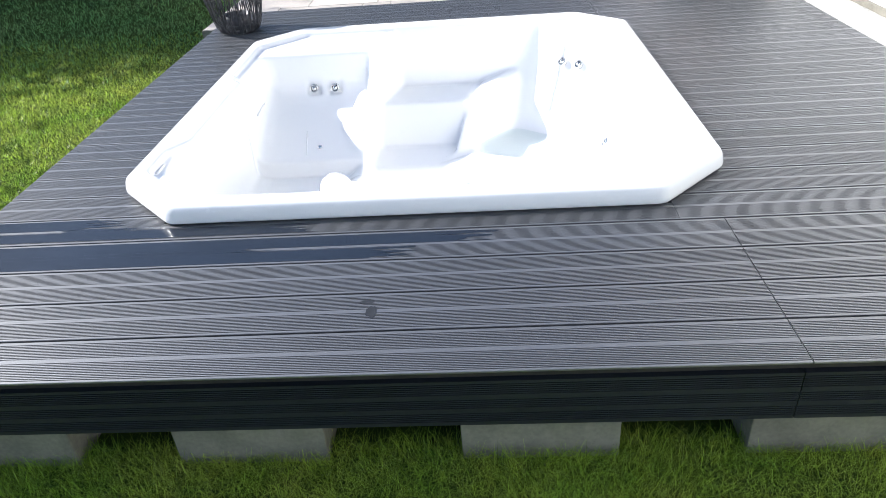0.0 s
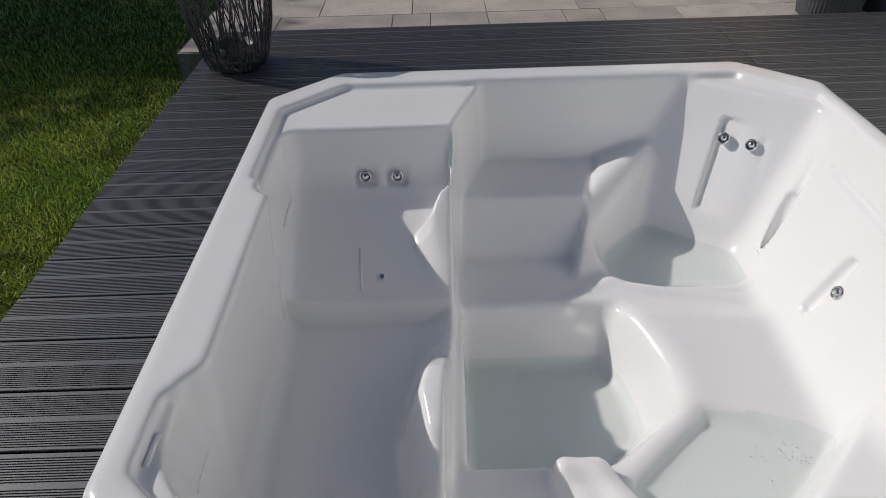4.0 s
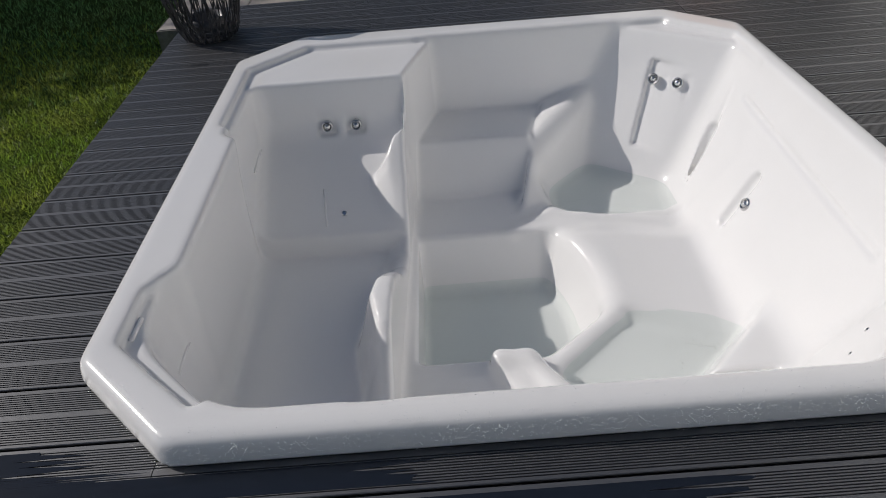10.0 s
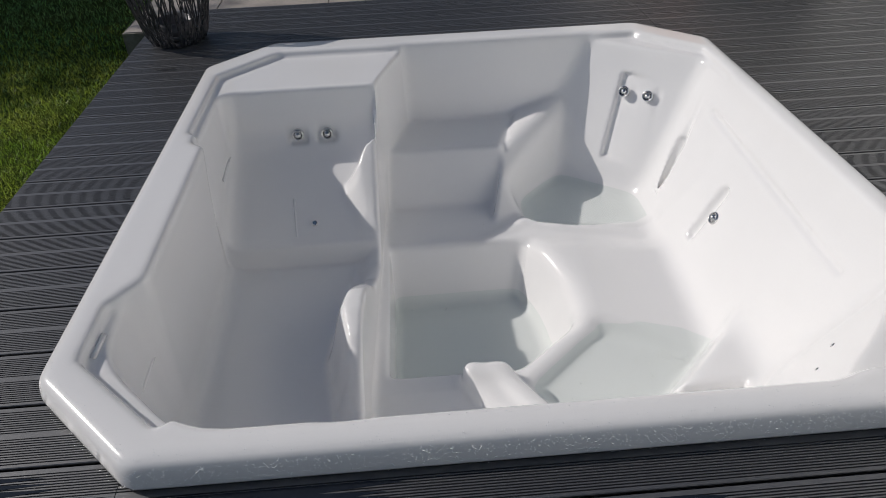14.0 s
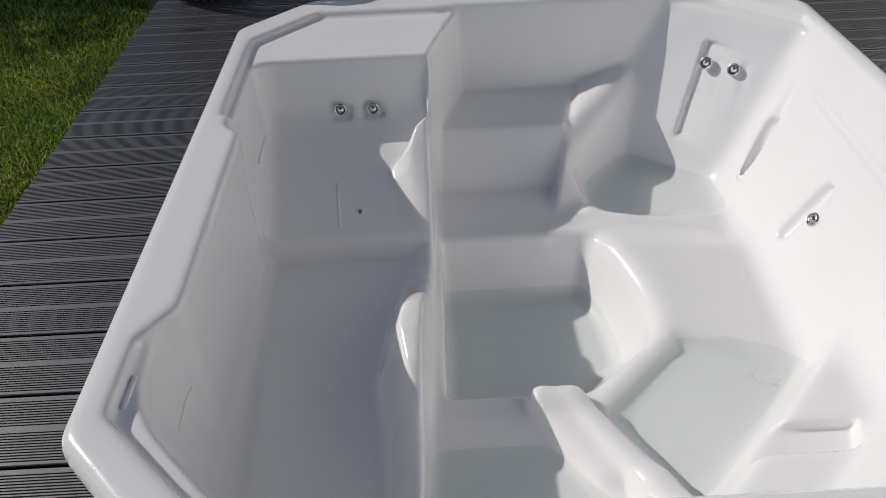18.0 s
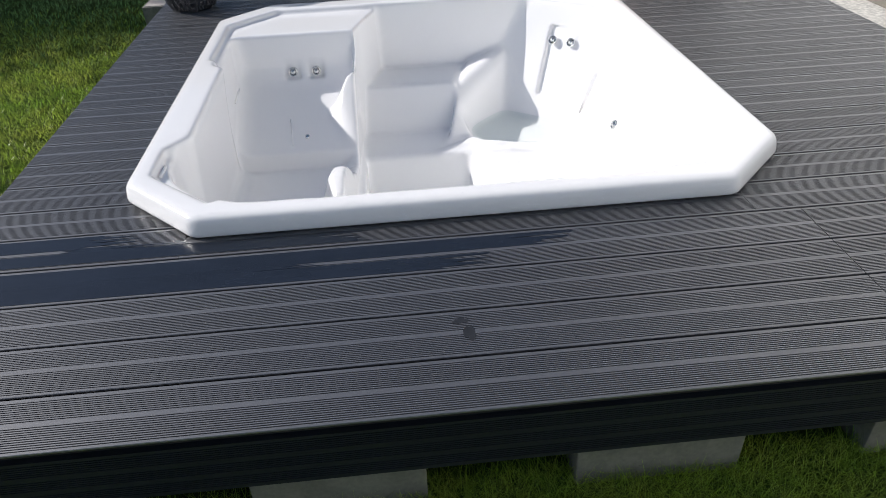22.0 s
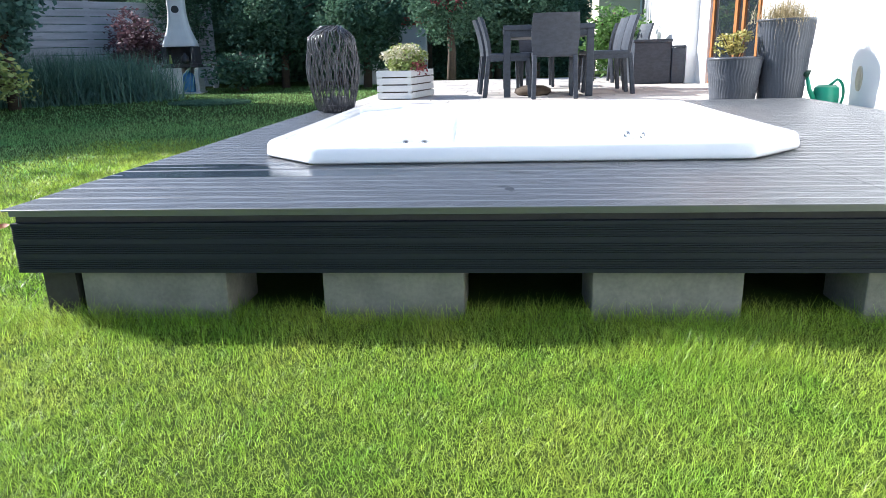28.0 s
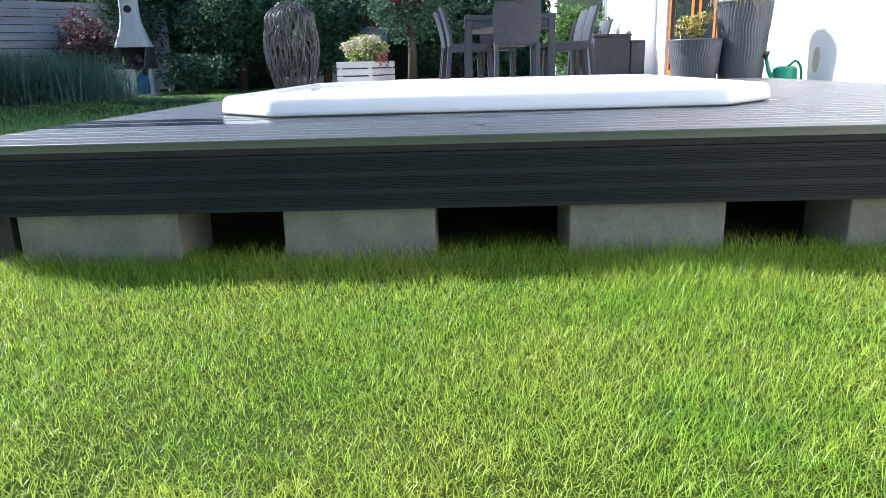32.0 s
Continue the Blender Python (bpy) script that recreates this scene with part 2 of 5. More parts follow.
def water(name, tint):
    """Still shallow water: clear, with a mirror sheen that grows at low angles."""
    m = bpy.data.materials.new(name)
    m.use_nodes = True
    nt = m.node_tree
    nt.nodes.remove(nt.nodes["Principled BSDF"])
    clear = nt.nodes.new("ShaderNodeBsdfTransparent")
    clear.inputs[0].default_value = (*tint, 1)
    gloss = nt.nodes.new("ShaderNodeBsdfGlossy")
    gloss.inputs["Roughness"].default_value = 0.02
    weight = nt.nodes.new("ShaderNodeLayerWeight")
    weight.inputs[0].default_value = 0.12
    fres = nt.nodes.new("ShaderNodeMath")
    fres.operation = "POWER"
    fres.inputs[1].default_value = 1.5
    nt.links.new(weight.outputs["Facing"], fres.inputs[0])
    mixer = nt.nodes.new("ShaderNodeMixShader")
    nt.links.new(fres.outputs[0], mixer.inputs[0])
    nt.links.new(clear.outputs[0], mixer.inputs[1])
    nt.links.new(gloss.outputs[0], mixer.inputs[2])
    nt.links.new(mixer.outputs[0], nt.nodes["Material Output"].inputs[0])
    return m


M["water"] = water("shallow_water", (0.915, 0.95, 0.935))


# ---- mesh helpers ----
def mesh_from(name, verts, faces, material, smooth=False):
    me = bpy.data.meshes.new(name)
    me.from_pydata([tuple(map(float, v)) for v in verts], [], faces)
    me.materials.append(material)
    if smooth:
        me.polygons.foreach_set("use_smooth", [True] * len(me.polygons))
    me.update()
    return me


def link(name, me, parent=None, m=None, label="", category="", group="", kind=""):
    ob = new(name, me)
    if parent is not None:
        ob.parent = parent
    if m is not None:
        ob.matrix_basis = m
    return tagged(ob, label, category, group, kind)


def part(name, bm, material, parent=None, label="", smooth=False, m=None):
    """Links a bmesh as one mesh object under a thing or a part."""
    me = bpy.data.meshes.new(name)
    bm.to_mesh(me)
    bm.free()
    me.materials.append(material)
    if smooth:
        me.polygons.foreach_set("use_smooth", [True] * len(me.polygons))
    return link(name, me, parent, m, label)


def thing(name, x, y, z, turn=0.0, label="", category="", group="", kind=""):
    """An empty at the base of a thing, which carries its parts."""
    return link(name, None, None, pose(x, y, z, 0, 0, turn), label, category, group, kind)


def solo(name, bm, material, m=None, label="", category="", group="", kind="", smooth=False):
    """A thing that is one mesh."""
    ob = part(name, bm, material, None, "", smooth, m)
    return tagged(ob, label, category, group, kind)


def box(x0, x1, y0, y1, z0, z1, bevel=0.0, bm=None):
    bm = bm or bmesh.new()
    r = bmesh.ops.create_cube(bm, size=1.0, matrix=Matrix.Translation(((x0 + x1) / 2, (y0 + y1) / 2, (z0 + z1) / 2)) @ Matrix.Diagonal((x1 - x0, y1 - y0, z1 - z0, 1)))
    if bevel:
        edges = list({e for v in r["verts"] for e in v.link_edges})
        bmesh.ops.bevel(bm, geom=edges, offset=bevel, segments=2, affect="EDGES", profile=0.6)
    return bm


def beam(a, b, w, d, bm=None, bevel=0.0, up=(0, 0, 1)):
    """A bar of section w x d from a to b."""
    bm = bm or bmesh.new()
    a, b = Vector(a), Vector(b)
    ax = (b - a).normalized()
    side = ax.cross(Vector(up))
    side = side.normalized() if side.length > 1e-4 else Vector((1, 0, 0))
    top = side.cross(ax)
    turn = Matrix((side, top, ax)).transposed().to_4x4()
    r = bmesh.ops.create_cube(bm, size=1.0, matrix=Matrix.Translation((a + b) / 2) @ turn @ Matrix.Diagonal((w, d, (b - a).length, 1)))
    if bevel:
        edges = list({e for v in r["verts"] for e in v.link_edges})
        bmesh.ops.bevel(bm, geom=edges, offset=bevel, segments=1, affect="EDGES")
    return bm


def lathe(profile, steps=24, bm=None, centre=(0, 0, 0)):
    """A turned body from (radius, height) pairs."""
    bm = bm or bmesh.new()
    rings = []
    for r, z in profile:
        rings.append([bm.verts.new((centre[0] + r * math.cos(2 * math.pi * i / steps), centre[1] + r * math.sin(2 * math.pi * i / steps), centre[2] + z)) for i in range(steps)])
    for a, b in zip(rings, rings[1:]):
        for i in range(steps):
            j = (i + 1) % steps
            bm.faces.new((a[i], a[j], b[j], b[i]))
    if profile[0][0] > 1e-5:
        bm.faces.new(rings[0][::-1])
    if profile[-1][0] > 1e-5:
        bm.faces.new(rings[-1])
    return bm


def tube(points, r, steps=6, bm=None, taper=1.0):
    """A round rod along points."""
    bm = bm or bmesh.new()
    pts = [Vector(p) for p in points]
    rings = []
    for i, p in enumerate(pts):
        ax = (pts[min(i + 1, len(pts) - 1)] - pts[max(i - 1, 0)]).normalized()
        side = ax.cross(Vector((0.13, 0.21, 0.97)))
        side = side.normalized() if side.length > 1e-3 else Vector((1, 0, 0))
        top = side.cross(ax)
        rr = r * (1 + (taper - 1) * i / max(1, len(pts) - 1))
        rings.append([bm.verts.new(p + rr * (math.cos(2 * math.pi * k / steps) * side + math.sin(2 * math.pi * k / steps) * top)) for k in range(steps)])
    for a, b in zip(rings, rings[1:]):
        for k in range(steps):
            j = (k + 1) % steps
            bm.faces.new((a[k], a[j], b[j], b[k]))
    bm.faces.new(rings[0][::-1])
    bm.faces.new(rings[-1])
    return bm


def blades(name, pos, length, width, lean, material, segs=2, seed=1, curl=0.6, flat=0.0):
    """Many curved, tapering blades as one mesh; pos is an (n, 3) array of roots."""
    rg = np.random.default_rng(seed)
    n = len(pos)
    L = length * rg.uniform(0.55, 1.25, n) if np.isscalar(length) else length * rg.uniform(0.7, 1.15, n)
    az = rg.uniform(0, 2 * np.pi, n)
    ln = np.abs(rg.normal(0, lean, n)) + flat
    d = np.stack([np.cos(az), np.sin(az), np.zeros(n)], 1)
    tw = az + np.pi / 2 + rg.normal(0, 0.5, n)
    s = np.stack([np.cos(tw), np.sin(tw), np.zeros(n)], 1)
    w = width * rg.uniform(0.7, 1.3, n)
    rows = []
    for k in range(segs + 1):
        f = k / segs
        a = ln * (0.5 + curl * f)
        out = L * f * np.sin(a)
        up = L * f * np.cos(a)
        c = pos + d * out[:, None] + np.array([0, 0, 1]) * up[:, None]
        ww = (w * (1 - f) ** 0.7 * 0.5)[:, None]
        rows += [c + s * ww, c - s * ww] if k < segs else [c]
    per = 2 * segs + 1
    V = np.stack(rows, 1).reshape(-1, 3)
    base = np.arange(n) * per
    quads = np.concatenate([np.stack([base + 2 * k, base + 2 * k + 1, base + 2 * k + 3, base + 2 * k + 2], 1) for k in range(segs - 1)]) if segs > 1 else np.zeros((0, 4), int)
    tris = np.stack([base + 2 * segs - 2, base + 2 * segs - 1, base + 2 * segs], 1)
    me = bpy.data.meshes.new(name)
    me.vertices.add(len(V))
    me.vertices.foreach_set("co", V.ravel())
    loops = np.concatenate([quads.ravel(), tris.ravel()]).astype(np.int32)
    me.loops.add(len(loops))
    me.loops.foreach_set("vertex_index", loops)
    starts = np.concatenate([np.arange(len(quads)) * 4, len(quads) * 4 + np.arange(len(tris)) * 3]).astype(np.int32)
    me.polygons.add(len(starts))
    me.polygons.foreach_set("loop_start", starts)
    me.materials.append(material)
    me.update(calc_edges=True)
    me.validate()
    return me


def leaves(name, pos, size, material, seed=1, normal_up=0.0):
    """Many small leaves (bent diamonds) as one mesh."""
    rg = np.random.default_rng(seed)
    n = len(pos)
    a = rg.normal(0, 1, (n, 3))
    a[:, 2] *= 0.6
    a /= np.linalg.norm(a, axis=1)[:, None]
    b = rg.normal(0, 1, (n, 3)) + np.array([0, 0, normal_up])
    b -= a * (a * b).sum(1)[:, None]
    b /= np.linalg.norm(b, axis=1)[:, None]
    c = np.cross(a, b)
    s = (size * rg.uniform(0.6, 1.35, n))[:, None]
    V = np.stack([pos - a * s * 0.5, pos + c * s * 0.26 + b * s * 0.06, pos + a * s * 0.5, pos - c * s * 0.26 + b * s * 0.06], 1).reshape(-1, 3)
    base = np.arange(n) * 4
    T = np.concatenate([np.stack([base, base + 1, base + 2], 1), np.stack([base, base + 2, base + 3], 1)]).astype(np.int32)
    me = bpy.data.meshes.new(name)
    me.vertices.add(len(V))
    me.vertices.foreach_set("co", V.ravel())
    me.loops.add(T.size)
    me.loops.foreach_set("vertex_index", T.ravel())
    me.polygons.add(len(T))
    me.polygons.foreach_set("loop_start", (np.arange(len(T)) * 3).astype(np.int32))
    me.materials.append(material)
    me.update(calc_edges=True)
    return me


def cloud(rg, n, centre, size, lumps=14, spread=0.62):
    """Points in an uneven crown: many small clumps round a centre, within half-sizes."""
    c = rg.normal(0, 1, (lumps, 3))
    c /= np.linalg.norm(c, axis=1)[:, None]
    c *= rg.uniform(0.25, 0.95, (lumps, 1))
    r = rg.uniform(0.22, 0.45, lumps)
    k = rg.integers(0, lumps, n)
    p = rg.normal(0, 1, (n, 3))
    p /= np.linalg.norm(p, axis=1)[:, None]
    p *= (rg.uniform(0.35, 1.0, n) ** 0.5)[:, None] * r[k][:, None]
    return (c[k] * spread + p) * np.array(size) + np.array(centre)


# ---- ground ----
GROUND, TERRACE, WALL_X = -0.310, -0.10, 3.83
gv, gf = [], []
gxs = [-400, -60, -20, -8, -4, -2, 0, 0.50, 2.22, 4, 8, 20, 60, 400]
gys = [-400, -60, -20, -8, -4, -2, 0, 0.80, 2.62, 4, 8, 20, 60, 400]
for b in gys:
    for a in gxs:
        gv.append((a, b, GROUND))
for j in range(len(gys) - 1):
    for i in range(len(gxs) - 1):
        k = j * len(gxs) + i
        if not (gxs[i] == 0.50 and gys[j] == 0.80):  # the pit in which the tub stands
            gf.append((k, k + 1, k + 1 + len(gxs), k + len(gxs)))
link("ground", mesh_from("ground", gv, gf, M["soil"]), label="mown lawn soil under green grass, reaching far off", category="ground", kind="structure")


def scatter(rg, n, x0, x1, y0, y1, keep=None):
    p = np.stack([rg.uniform(x0, x1, n), rg.uniform(y0, y1, n), np.full(n, GROUND - 0.002)], 1)
    return p[keep(p)] if keep is not None else p


def lawn(name, p, length, width, seed, label, segs=2, mm="grass"):
    me = blades(name, p, length, width, 1.0, M[mm], segs=segs, seed=seed, curl=1.0, flat=0.25)
    return link(name, me, label=label, category="grass", kind="stuff")


rg = np.random.default_rng(11)
near = scatter(rg, 430000, -0.9, 3.5, -1.35, 0.09)
near = near[np.random.default_rng(12).uniform(0, 1, len(near)) < np.minimum((near[:, 0] + 0.95) / 0.4, (near[:, 1] + 1.40) / 0.4)]
patch = np.array([noise.noise(Vector((a * 2.1, b * 2.1, 3))) + 0.6 * noise.noise(Vector((a * 7, b * 7, 9))) for a, b in near[:, :2]])
tuft = np.exp(-((near[:, 0] - 1.75) ** 2 / 0.04 + (near[:, 1] + 0.17) ** 2 / 0.012))
front = np.clip((near[:, 1] + 0.15) / 0.08, 0, 1)
lawn("lawn_grass", near, 0.030 * (1 + 0.45 * patch + 1.3 * tuft + 0.7 * front + 0.6 * np.clip((near[:, 1] + 0.05) / 0.05, 0, 1)), 0.00125, 21, "short sunlit lawn grass in front of the deck")
def blend(p):
    return np.clip(np.maximum((-p[:, 0] - 1.1) / 1.3, (p[:, 1] - 2.8) / 1.6), 0, 1)


side = scatter(rg, 430000, -2.4, 0.02, -0.25, 4.4, lambda p: (rg.uniform(0, 1, len(p)) > blend(p)) & ((p[:, 1] > 0.09) | (p[:, 0] < -0.5)))
lawn("lawn_grass", side, 0.032, 0.0034, 24, "bright lawn grass along the deck's side in dappled shade", 1)
# these blades carry the bluish tone of shade in their colour
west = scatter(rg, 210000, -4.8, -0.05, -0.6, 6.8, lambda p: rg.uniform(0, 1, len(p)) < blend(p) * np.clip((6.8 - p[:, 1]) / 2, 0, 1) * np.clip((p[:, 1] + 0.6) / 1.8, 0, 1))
lawn("lawn_grass", west, 0.036, 0.0062, 22, "lawn grass beyond the deck, tinted blue-green for tree shade", 1, "shade_tint_grass")
outer = scatter(rg, 170000, -5.5, 6.0, -5.5, 1.2, lambda p: ((p[:, 0] < -0.6) | (p[:, 1] < -1.05) | (p[:, 0] > 3.4)) & ((p[:, 0] < -0.6) | (p[:, 1] < 0.0)) & ~((p[:, 0] > 3.3) & (p[:, 1] > -3.05)))
lawn("lawn_grass", outer, 0.034, 0.0075, 25, "sunlit lawn grass further out in front of the deck", 1)
# far blades too: bluish shade tone put into the colour
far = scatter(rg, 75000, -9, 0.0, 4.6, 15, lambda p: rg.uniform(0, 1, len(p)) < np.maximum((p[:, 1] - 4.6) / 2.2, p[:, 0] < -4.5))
lawn("lawn_grass", far, 0.035, 0.012, 23, "far lawn grass, tinted blue-green for shade", 1, "shade_tint_grass")

# ---- deck ----
PITCH, DECK_X, DECK_Y, JOINT = 0.15, 3.36, 3.50, 2.236
deck = thing("deck", 0, 0, GROUND, 0, "raised deck of grooved dark grey composite boards around the tub", "deck", kind="structure")
LIFT = pose(0, 0, -GROUND)


def board_section(width=0.1435, thick=0.024, edge=False):
    """Cross-section (y, z) of a grooved board, top from front to back: fine grooves in two bands."""
    top = [(0.0, -0.0012), (0.0012, 0.0)]
    y = 0.007
    while y < width - 0.009:
        if not 0.0645 < y < 0.0765:
            top += [(y, 0.0), (y + 0.0003, -0.0042), (y + 0.0024, -0.0042), (y + 0.0027, 0.0)]
        y += 0.0056
    top += [(width - 0.0012, 0.0), (width, -0.0012)]
    slot = [(width, -0.006), (width - 0.007, -0.007), (width - 0.007, -0.017), (width, -0.018), (width, -thick), (0.0, -thick), (0.0, -0.0195), (0.020, -0.018), (0.020, -0.0045), (0.0, -0.0045)]
    if edge:  # the outermost board: rebated below a thin nosing
        slot = slot[:5] + [(0.026, -thick), (0.026, -0.0045), (0.0, -0.0045)]
    return top + slot


def tub_side(yy, left):
    """The x of the tub's side, a little under its rim, at a depth yy; None outside it."""
    y0, y1, x0, x1, c = 0.690, 2.713, 0.406, 2.314, 0.225
    if not y0 < yy < y1:
        return None
    cut = max(0.0, y0 + c - yy, yy - (y1 - c))
    return x0 + cut if left else x1 - cut


def board(row, xa, xb, width=0.1435):
    """xa, xb: functions of y that give the ends."""
    SECTION = board_section(width, edge=row == 0)
    n = len(SECTION)
    yo = row * PITCH + 0.003
    verts = [(xa(yo + y), yo + y, z) for y, z in SECTION] + [(xb(yo + y), yo + y, z) for y, z in SECTION]
    faces = [(i, (i + 1) % n, n + (i + 1) % n, n + i) for i in range(n)]
    faces += [tuple(range(n))[::-1], tuple(range(n, 2 * n))]
    return mesh_from("board", verts, faces, M["board"])


def fixed(v):
    return lambda yy: v


def cut_left(yy):
    s = tub_side(min(max(yy, 0.6901), 2.7129), True)
    return s


def cut_right(yy):
    return tub_side(min(max(yy, 0.6901), 2.7129), False)


for row in range(23):
    ya, yb = row * PITCH + 0.003, row * PITCH + 0.1475
    spans = [(fixed(-0.004), fixed(JOINT - 0.0015)), (fixed(JOINT + 0.0015), fixed(DECK_X))]
    if yb > 0.700 and ya < 2.70:
        spans = [(fixed(-0.004), cut_left), (cut_right, fixed(DECK_X))]
    if ya < 0.690 < yb:
        spans = [(fixed(-0.004), fixed(0.60)), (fixed(2.118), fixed(DECK_X))]
        link("board", board(row, fixed(0.6015), fixed(2.1165), 0.698 - ya), deck, LIFT)
    for xa, xb in spans:
        link("board", board(row, xa, xb), deck, LIFT)

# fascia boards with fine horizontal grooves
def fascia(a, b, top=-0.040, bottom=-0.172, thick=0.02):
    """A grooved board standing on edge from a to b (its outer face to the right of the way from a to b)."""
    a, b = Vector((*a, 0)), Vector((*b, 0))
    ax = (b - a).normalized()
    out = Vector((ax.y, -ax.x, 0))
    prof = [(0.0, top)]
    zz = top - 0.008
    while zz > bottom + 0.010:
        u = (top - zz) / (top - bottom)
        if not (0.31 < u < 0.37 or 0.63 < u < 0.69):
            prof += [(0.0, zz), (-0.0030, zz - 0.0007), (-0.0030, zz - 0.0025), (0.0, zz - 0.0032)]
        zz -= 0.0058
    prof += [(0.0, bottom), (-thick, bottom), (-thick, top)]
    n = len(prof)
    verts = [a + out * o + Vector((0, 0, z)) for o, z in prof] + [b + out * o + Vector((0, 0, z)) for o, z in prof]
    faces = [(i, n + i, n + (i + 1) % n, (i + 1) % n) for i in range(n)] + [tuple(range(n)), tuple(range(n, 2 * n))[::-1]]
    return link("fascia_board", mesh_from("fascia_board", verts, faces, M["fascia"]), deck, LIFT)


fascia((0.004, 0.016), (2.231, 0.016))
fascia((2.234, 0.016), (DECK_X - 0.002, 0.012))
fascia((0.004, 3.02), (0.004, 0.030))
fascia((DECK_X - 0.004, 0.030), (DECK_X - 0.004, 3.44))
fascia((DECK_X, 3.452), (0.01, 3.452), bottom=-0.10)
for jx in (0.11, 0.36, 0.70, 2.40, 2.72, 3.04, 3.30):
    for y0, y1 in ((0.056, 3.42),):
        if 0.36 < jx < 2.35:
            y1 = 0.64
        part("joist", box(jx - 0.02, jx + 0.02, y0, y1, -0.110, -0.026), M["joist"], deck, m=LIFT)
for jx in (1.0, 1.34, 1.68, 2.02):
    part("joist", box(jx - 0.02, jx + 0.02, 0.056, 0.64, -0.110, -0.026), M["joist"], deck, m=LIFT)
part("packer", box(0.012, DECK_X - 0.01, 0.030, 0.054, -0.0392, -0.0250), M["joist"], deck, m=LIFT)
part("packer", box(0.012, 0.040, 0.056, 3.00, -0.0392, -0.0250), M["joist"], deck, m=LIFT)
part("bearer", box(0.03, DECK_X - 0.03, 0.06, 0.12, -0.170, -0.112), M["joist"], deck, m=LIFT)
part("bearer", box(0.03, DECK_X - 0.03, 0.50, 0.56, -0.170, -0.112), M["joist"], deck, m=LIFT)
part("corner_post", box(0.045, 0.135, 0.05, 0.14, GROUND - 0.02, -0.172), M["joist"], deck, m=LIFT)

# rain water spread over two boards beside the tub
def film(row, y0, y1, x0, x1, seed):
    """A thin wet film on a board, with ragged fingers at its end."""
    rr = random.Random(seed)
    n, yo = 9, row * PITCH
    ys = [yo + y0 + (y1 - y0) * i / n for i in range(n + 1)]
    right = [x1 - abs(rr.gauss(0, 0.10)) for _ in ys]
    left = [x0 + (abs(rr.gauss(0, 0.04)) if x0 > 0.05 else 0) for _ in ys]
    verts = [(a, yv, 0.0007) for a, yv in zip(left, ys)] + [(b, yv, 0.0007) for b, yv in zip(right, ys)]
    faces = [(i, n + 1 + i, n + 2 + i, i + 1) for i in range(n)]
    return link("wet_patch", mesh_from("wet_patch", verts, faces, M["wet"]), label="dark mirror-like rain water film lying on a deck board", category="water", group="wet patches on the deck")


film(3, 0.010, 0.064, 0.0, 1.40, 1)
film(3, 0.0642, 0.080, 0.04, 1.00, 2)
film(3, 0.0802, 0.136, 0.0, 1.62, 3)
film(4, 0.014, 0.064, 0.0, 1.10, 4)
film(4, 0.0642, 0.080, 0.28, 0.62, 5)
film(4, 0.0802, 0.138, 0.0, 0.50, 6)

def stain(x, y, rx, ry, seed):
    """A small ragged dried mark on the boards."""
    rr = random.Random(seed)
    ring = [(x + rx * rr.uniform(0.6, 1.1) * math.cos(q), y + ry * rr.uniform(0.6, 1.1) * math.sin(q), 0.0008) for q in np.linspace(0, 2 * math.pi, 18, endpoint=False)]
    link("stain", mesh_from("stain", ring, [tuple(range(18))], M["stain"]), label="small dark dried mark on a grey deck board", category="stain")


stain(1.297, 0.222, 0.016, 0.026, 3)
stain(1.282, 0.262, 0.020, 0.010, 6)
stain(0.205, 2.655, 0.045, 0.012, 4)

# footing blocks
for bx0, bx1 in ((0.158, 0.555), (0.812, 1.180), (1.502, 1.870), (2.161, 2.54), (2.84, 3.22)):
    bm = box(-(bx1 - bx0) / 2, (bx1 - bx0) / 2, -0.11, 0.11, 0, 0.158, 0.005)
    for v in bm.verts:
        v.co += 0.002 * noise.noise_vector(v.co * 9 + Vector((bx0 * 7, 0, 0)))
    solo("footing_block", bm, M["block"], pose((bx0 + bx1) / 2, 0.150, GROUND - 0.020), "pale concrete block standing in grass under the deck edge", "block", "blocks under the deck")

# ---- terrace, gravel, house ----
terrace = thing("terrace", 0, 0, TERRACE - 0.05, 0, "terrace of sandstone pavers in mixed sizes behind the deck", "pavement", kind="structure")
part("bedding", box(-0.25, 4.2, 3.475, 11.0, GROUND - 0.1, TERRACE - 0.006), M["joint"], terrace, m=pose(0, 0, 0.05 - TERRACE))
solo("gravel", box(DECK_X + 0.004, WALL_X + 0.01, -3.0, 3.474, GROUND - 0.05, TERRACE - 0.02), M["gravel"], None, "bright white gravel strip between deck and house wall", "gravel", "", "structure")
WALL = WALL_X
house = thing("house", WALL, 6, GROUND, 0, "white rendered house with orange wooden terrace door", "house")
HM = pose(-WALL, -6, -GROUND)
part("wall", box(WALL, WALL + 0.3, -4.0, 5.75, GROUND - 0.1, 3.0), M["render"], house, m=HM)
part("wall", box(WALL, WALL + 0.3, 7.55, 8.02, GROUND - 0.1, 3.0), M["render"], house, m=HM)
part("lintel", box(WALL, WALL + 0.3, 5.75, 7.55, 2.0, 3.0), M["render"], house, m=HM)
part("bay", box(WALL - 0.13, WALL + 0.3, 8.02, 10.6, GROUND - 0.1, 3.0), M["render"], house, m=HM)


# ---- hot tub shell ----
def chamfered(x0, x1, y0, y1, cx, cy):
    return [(x0 + cx, y0), (x1 - cx, y0), (x1, y0 + cy), (x1, y1 - cy), (x1 - cx, y1), (x0 + cx, y1), (x0, y1 - cy), (x0, y0 + cy)]


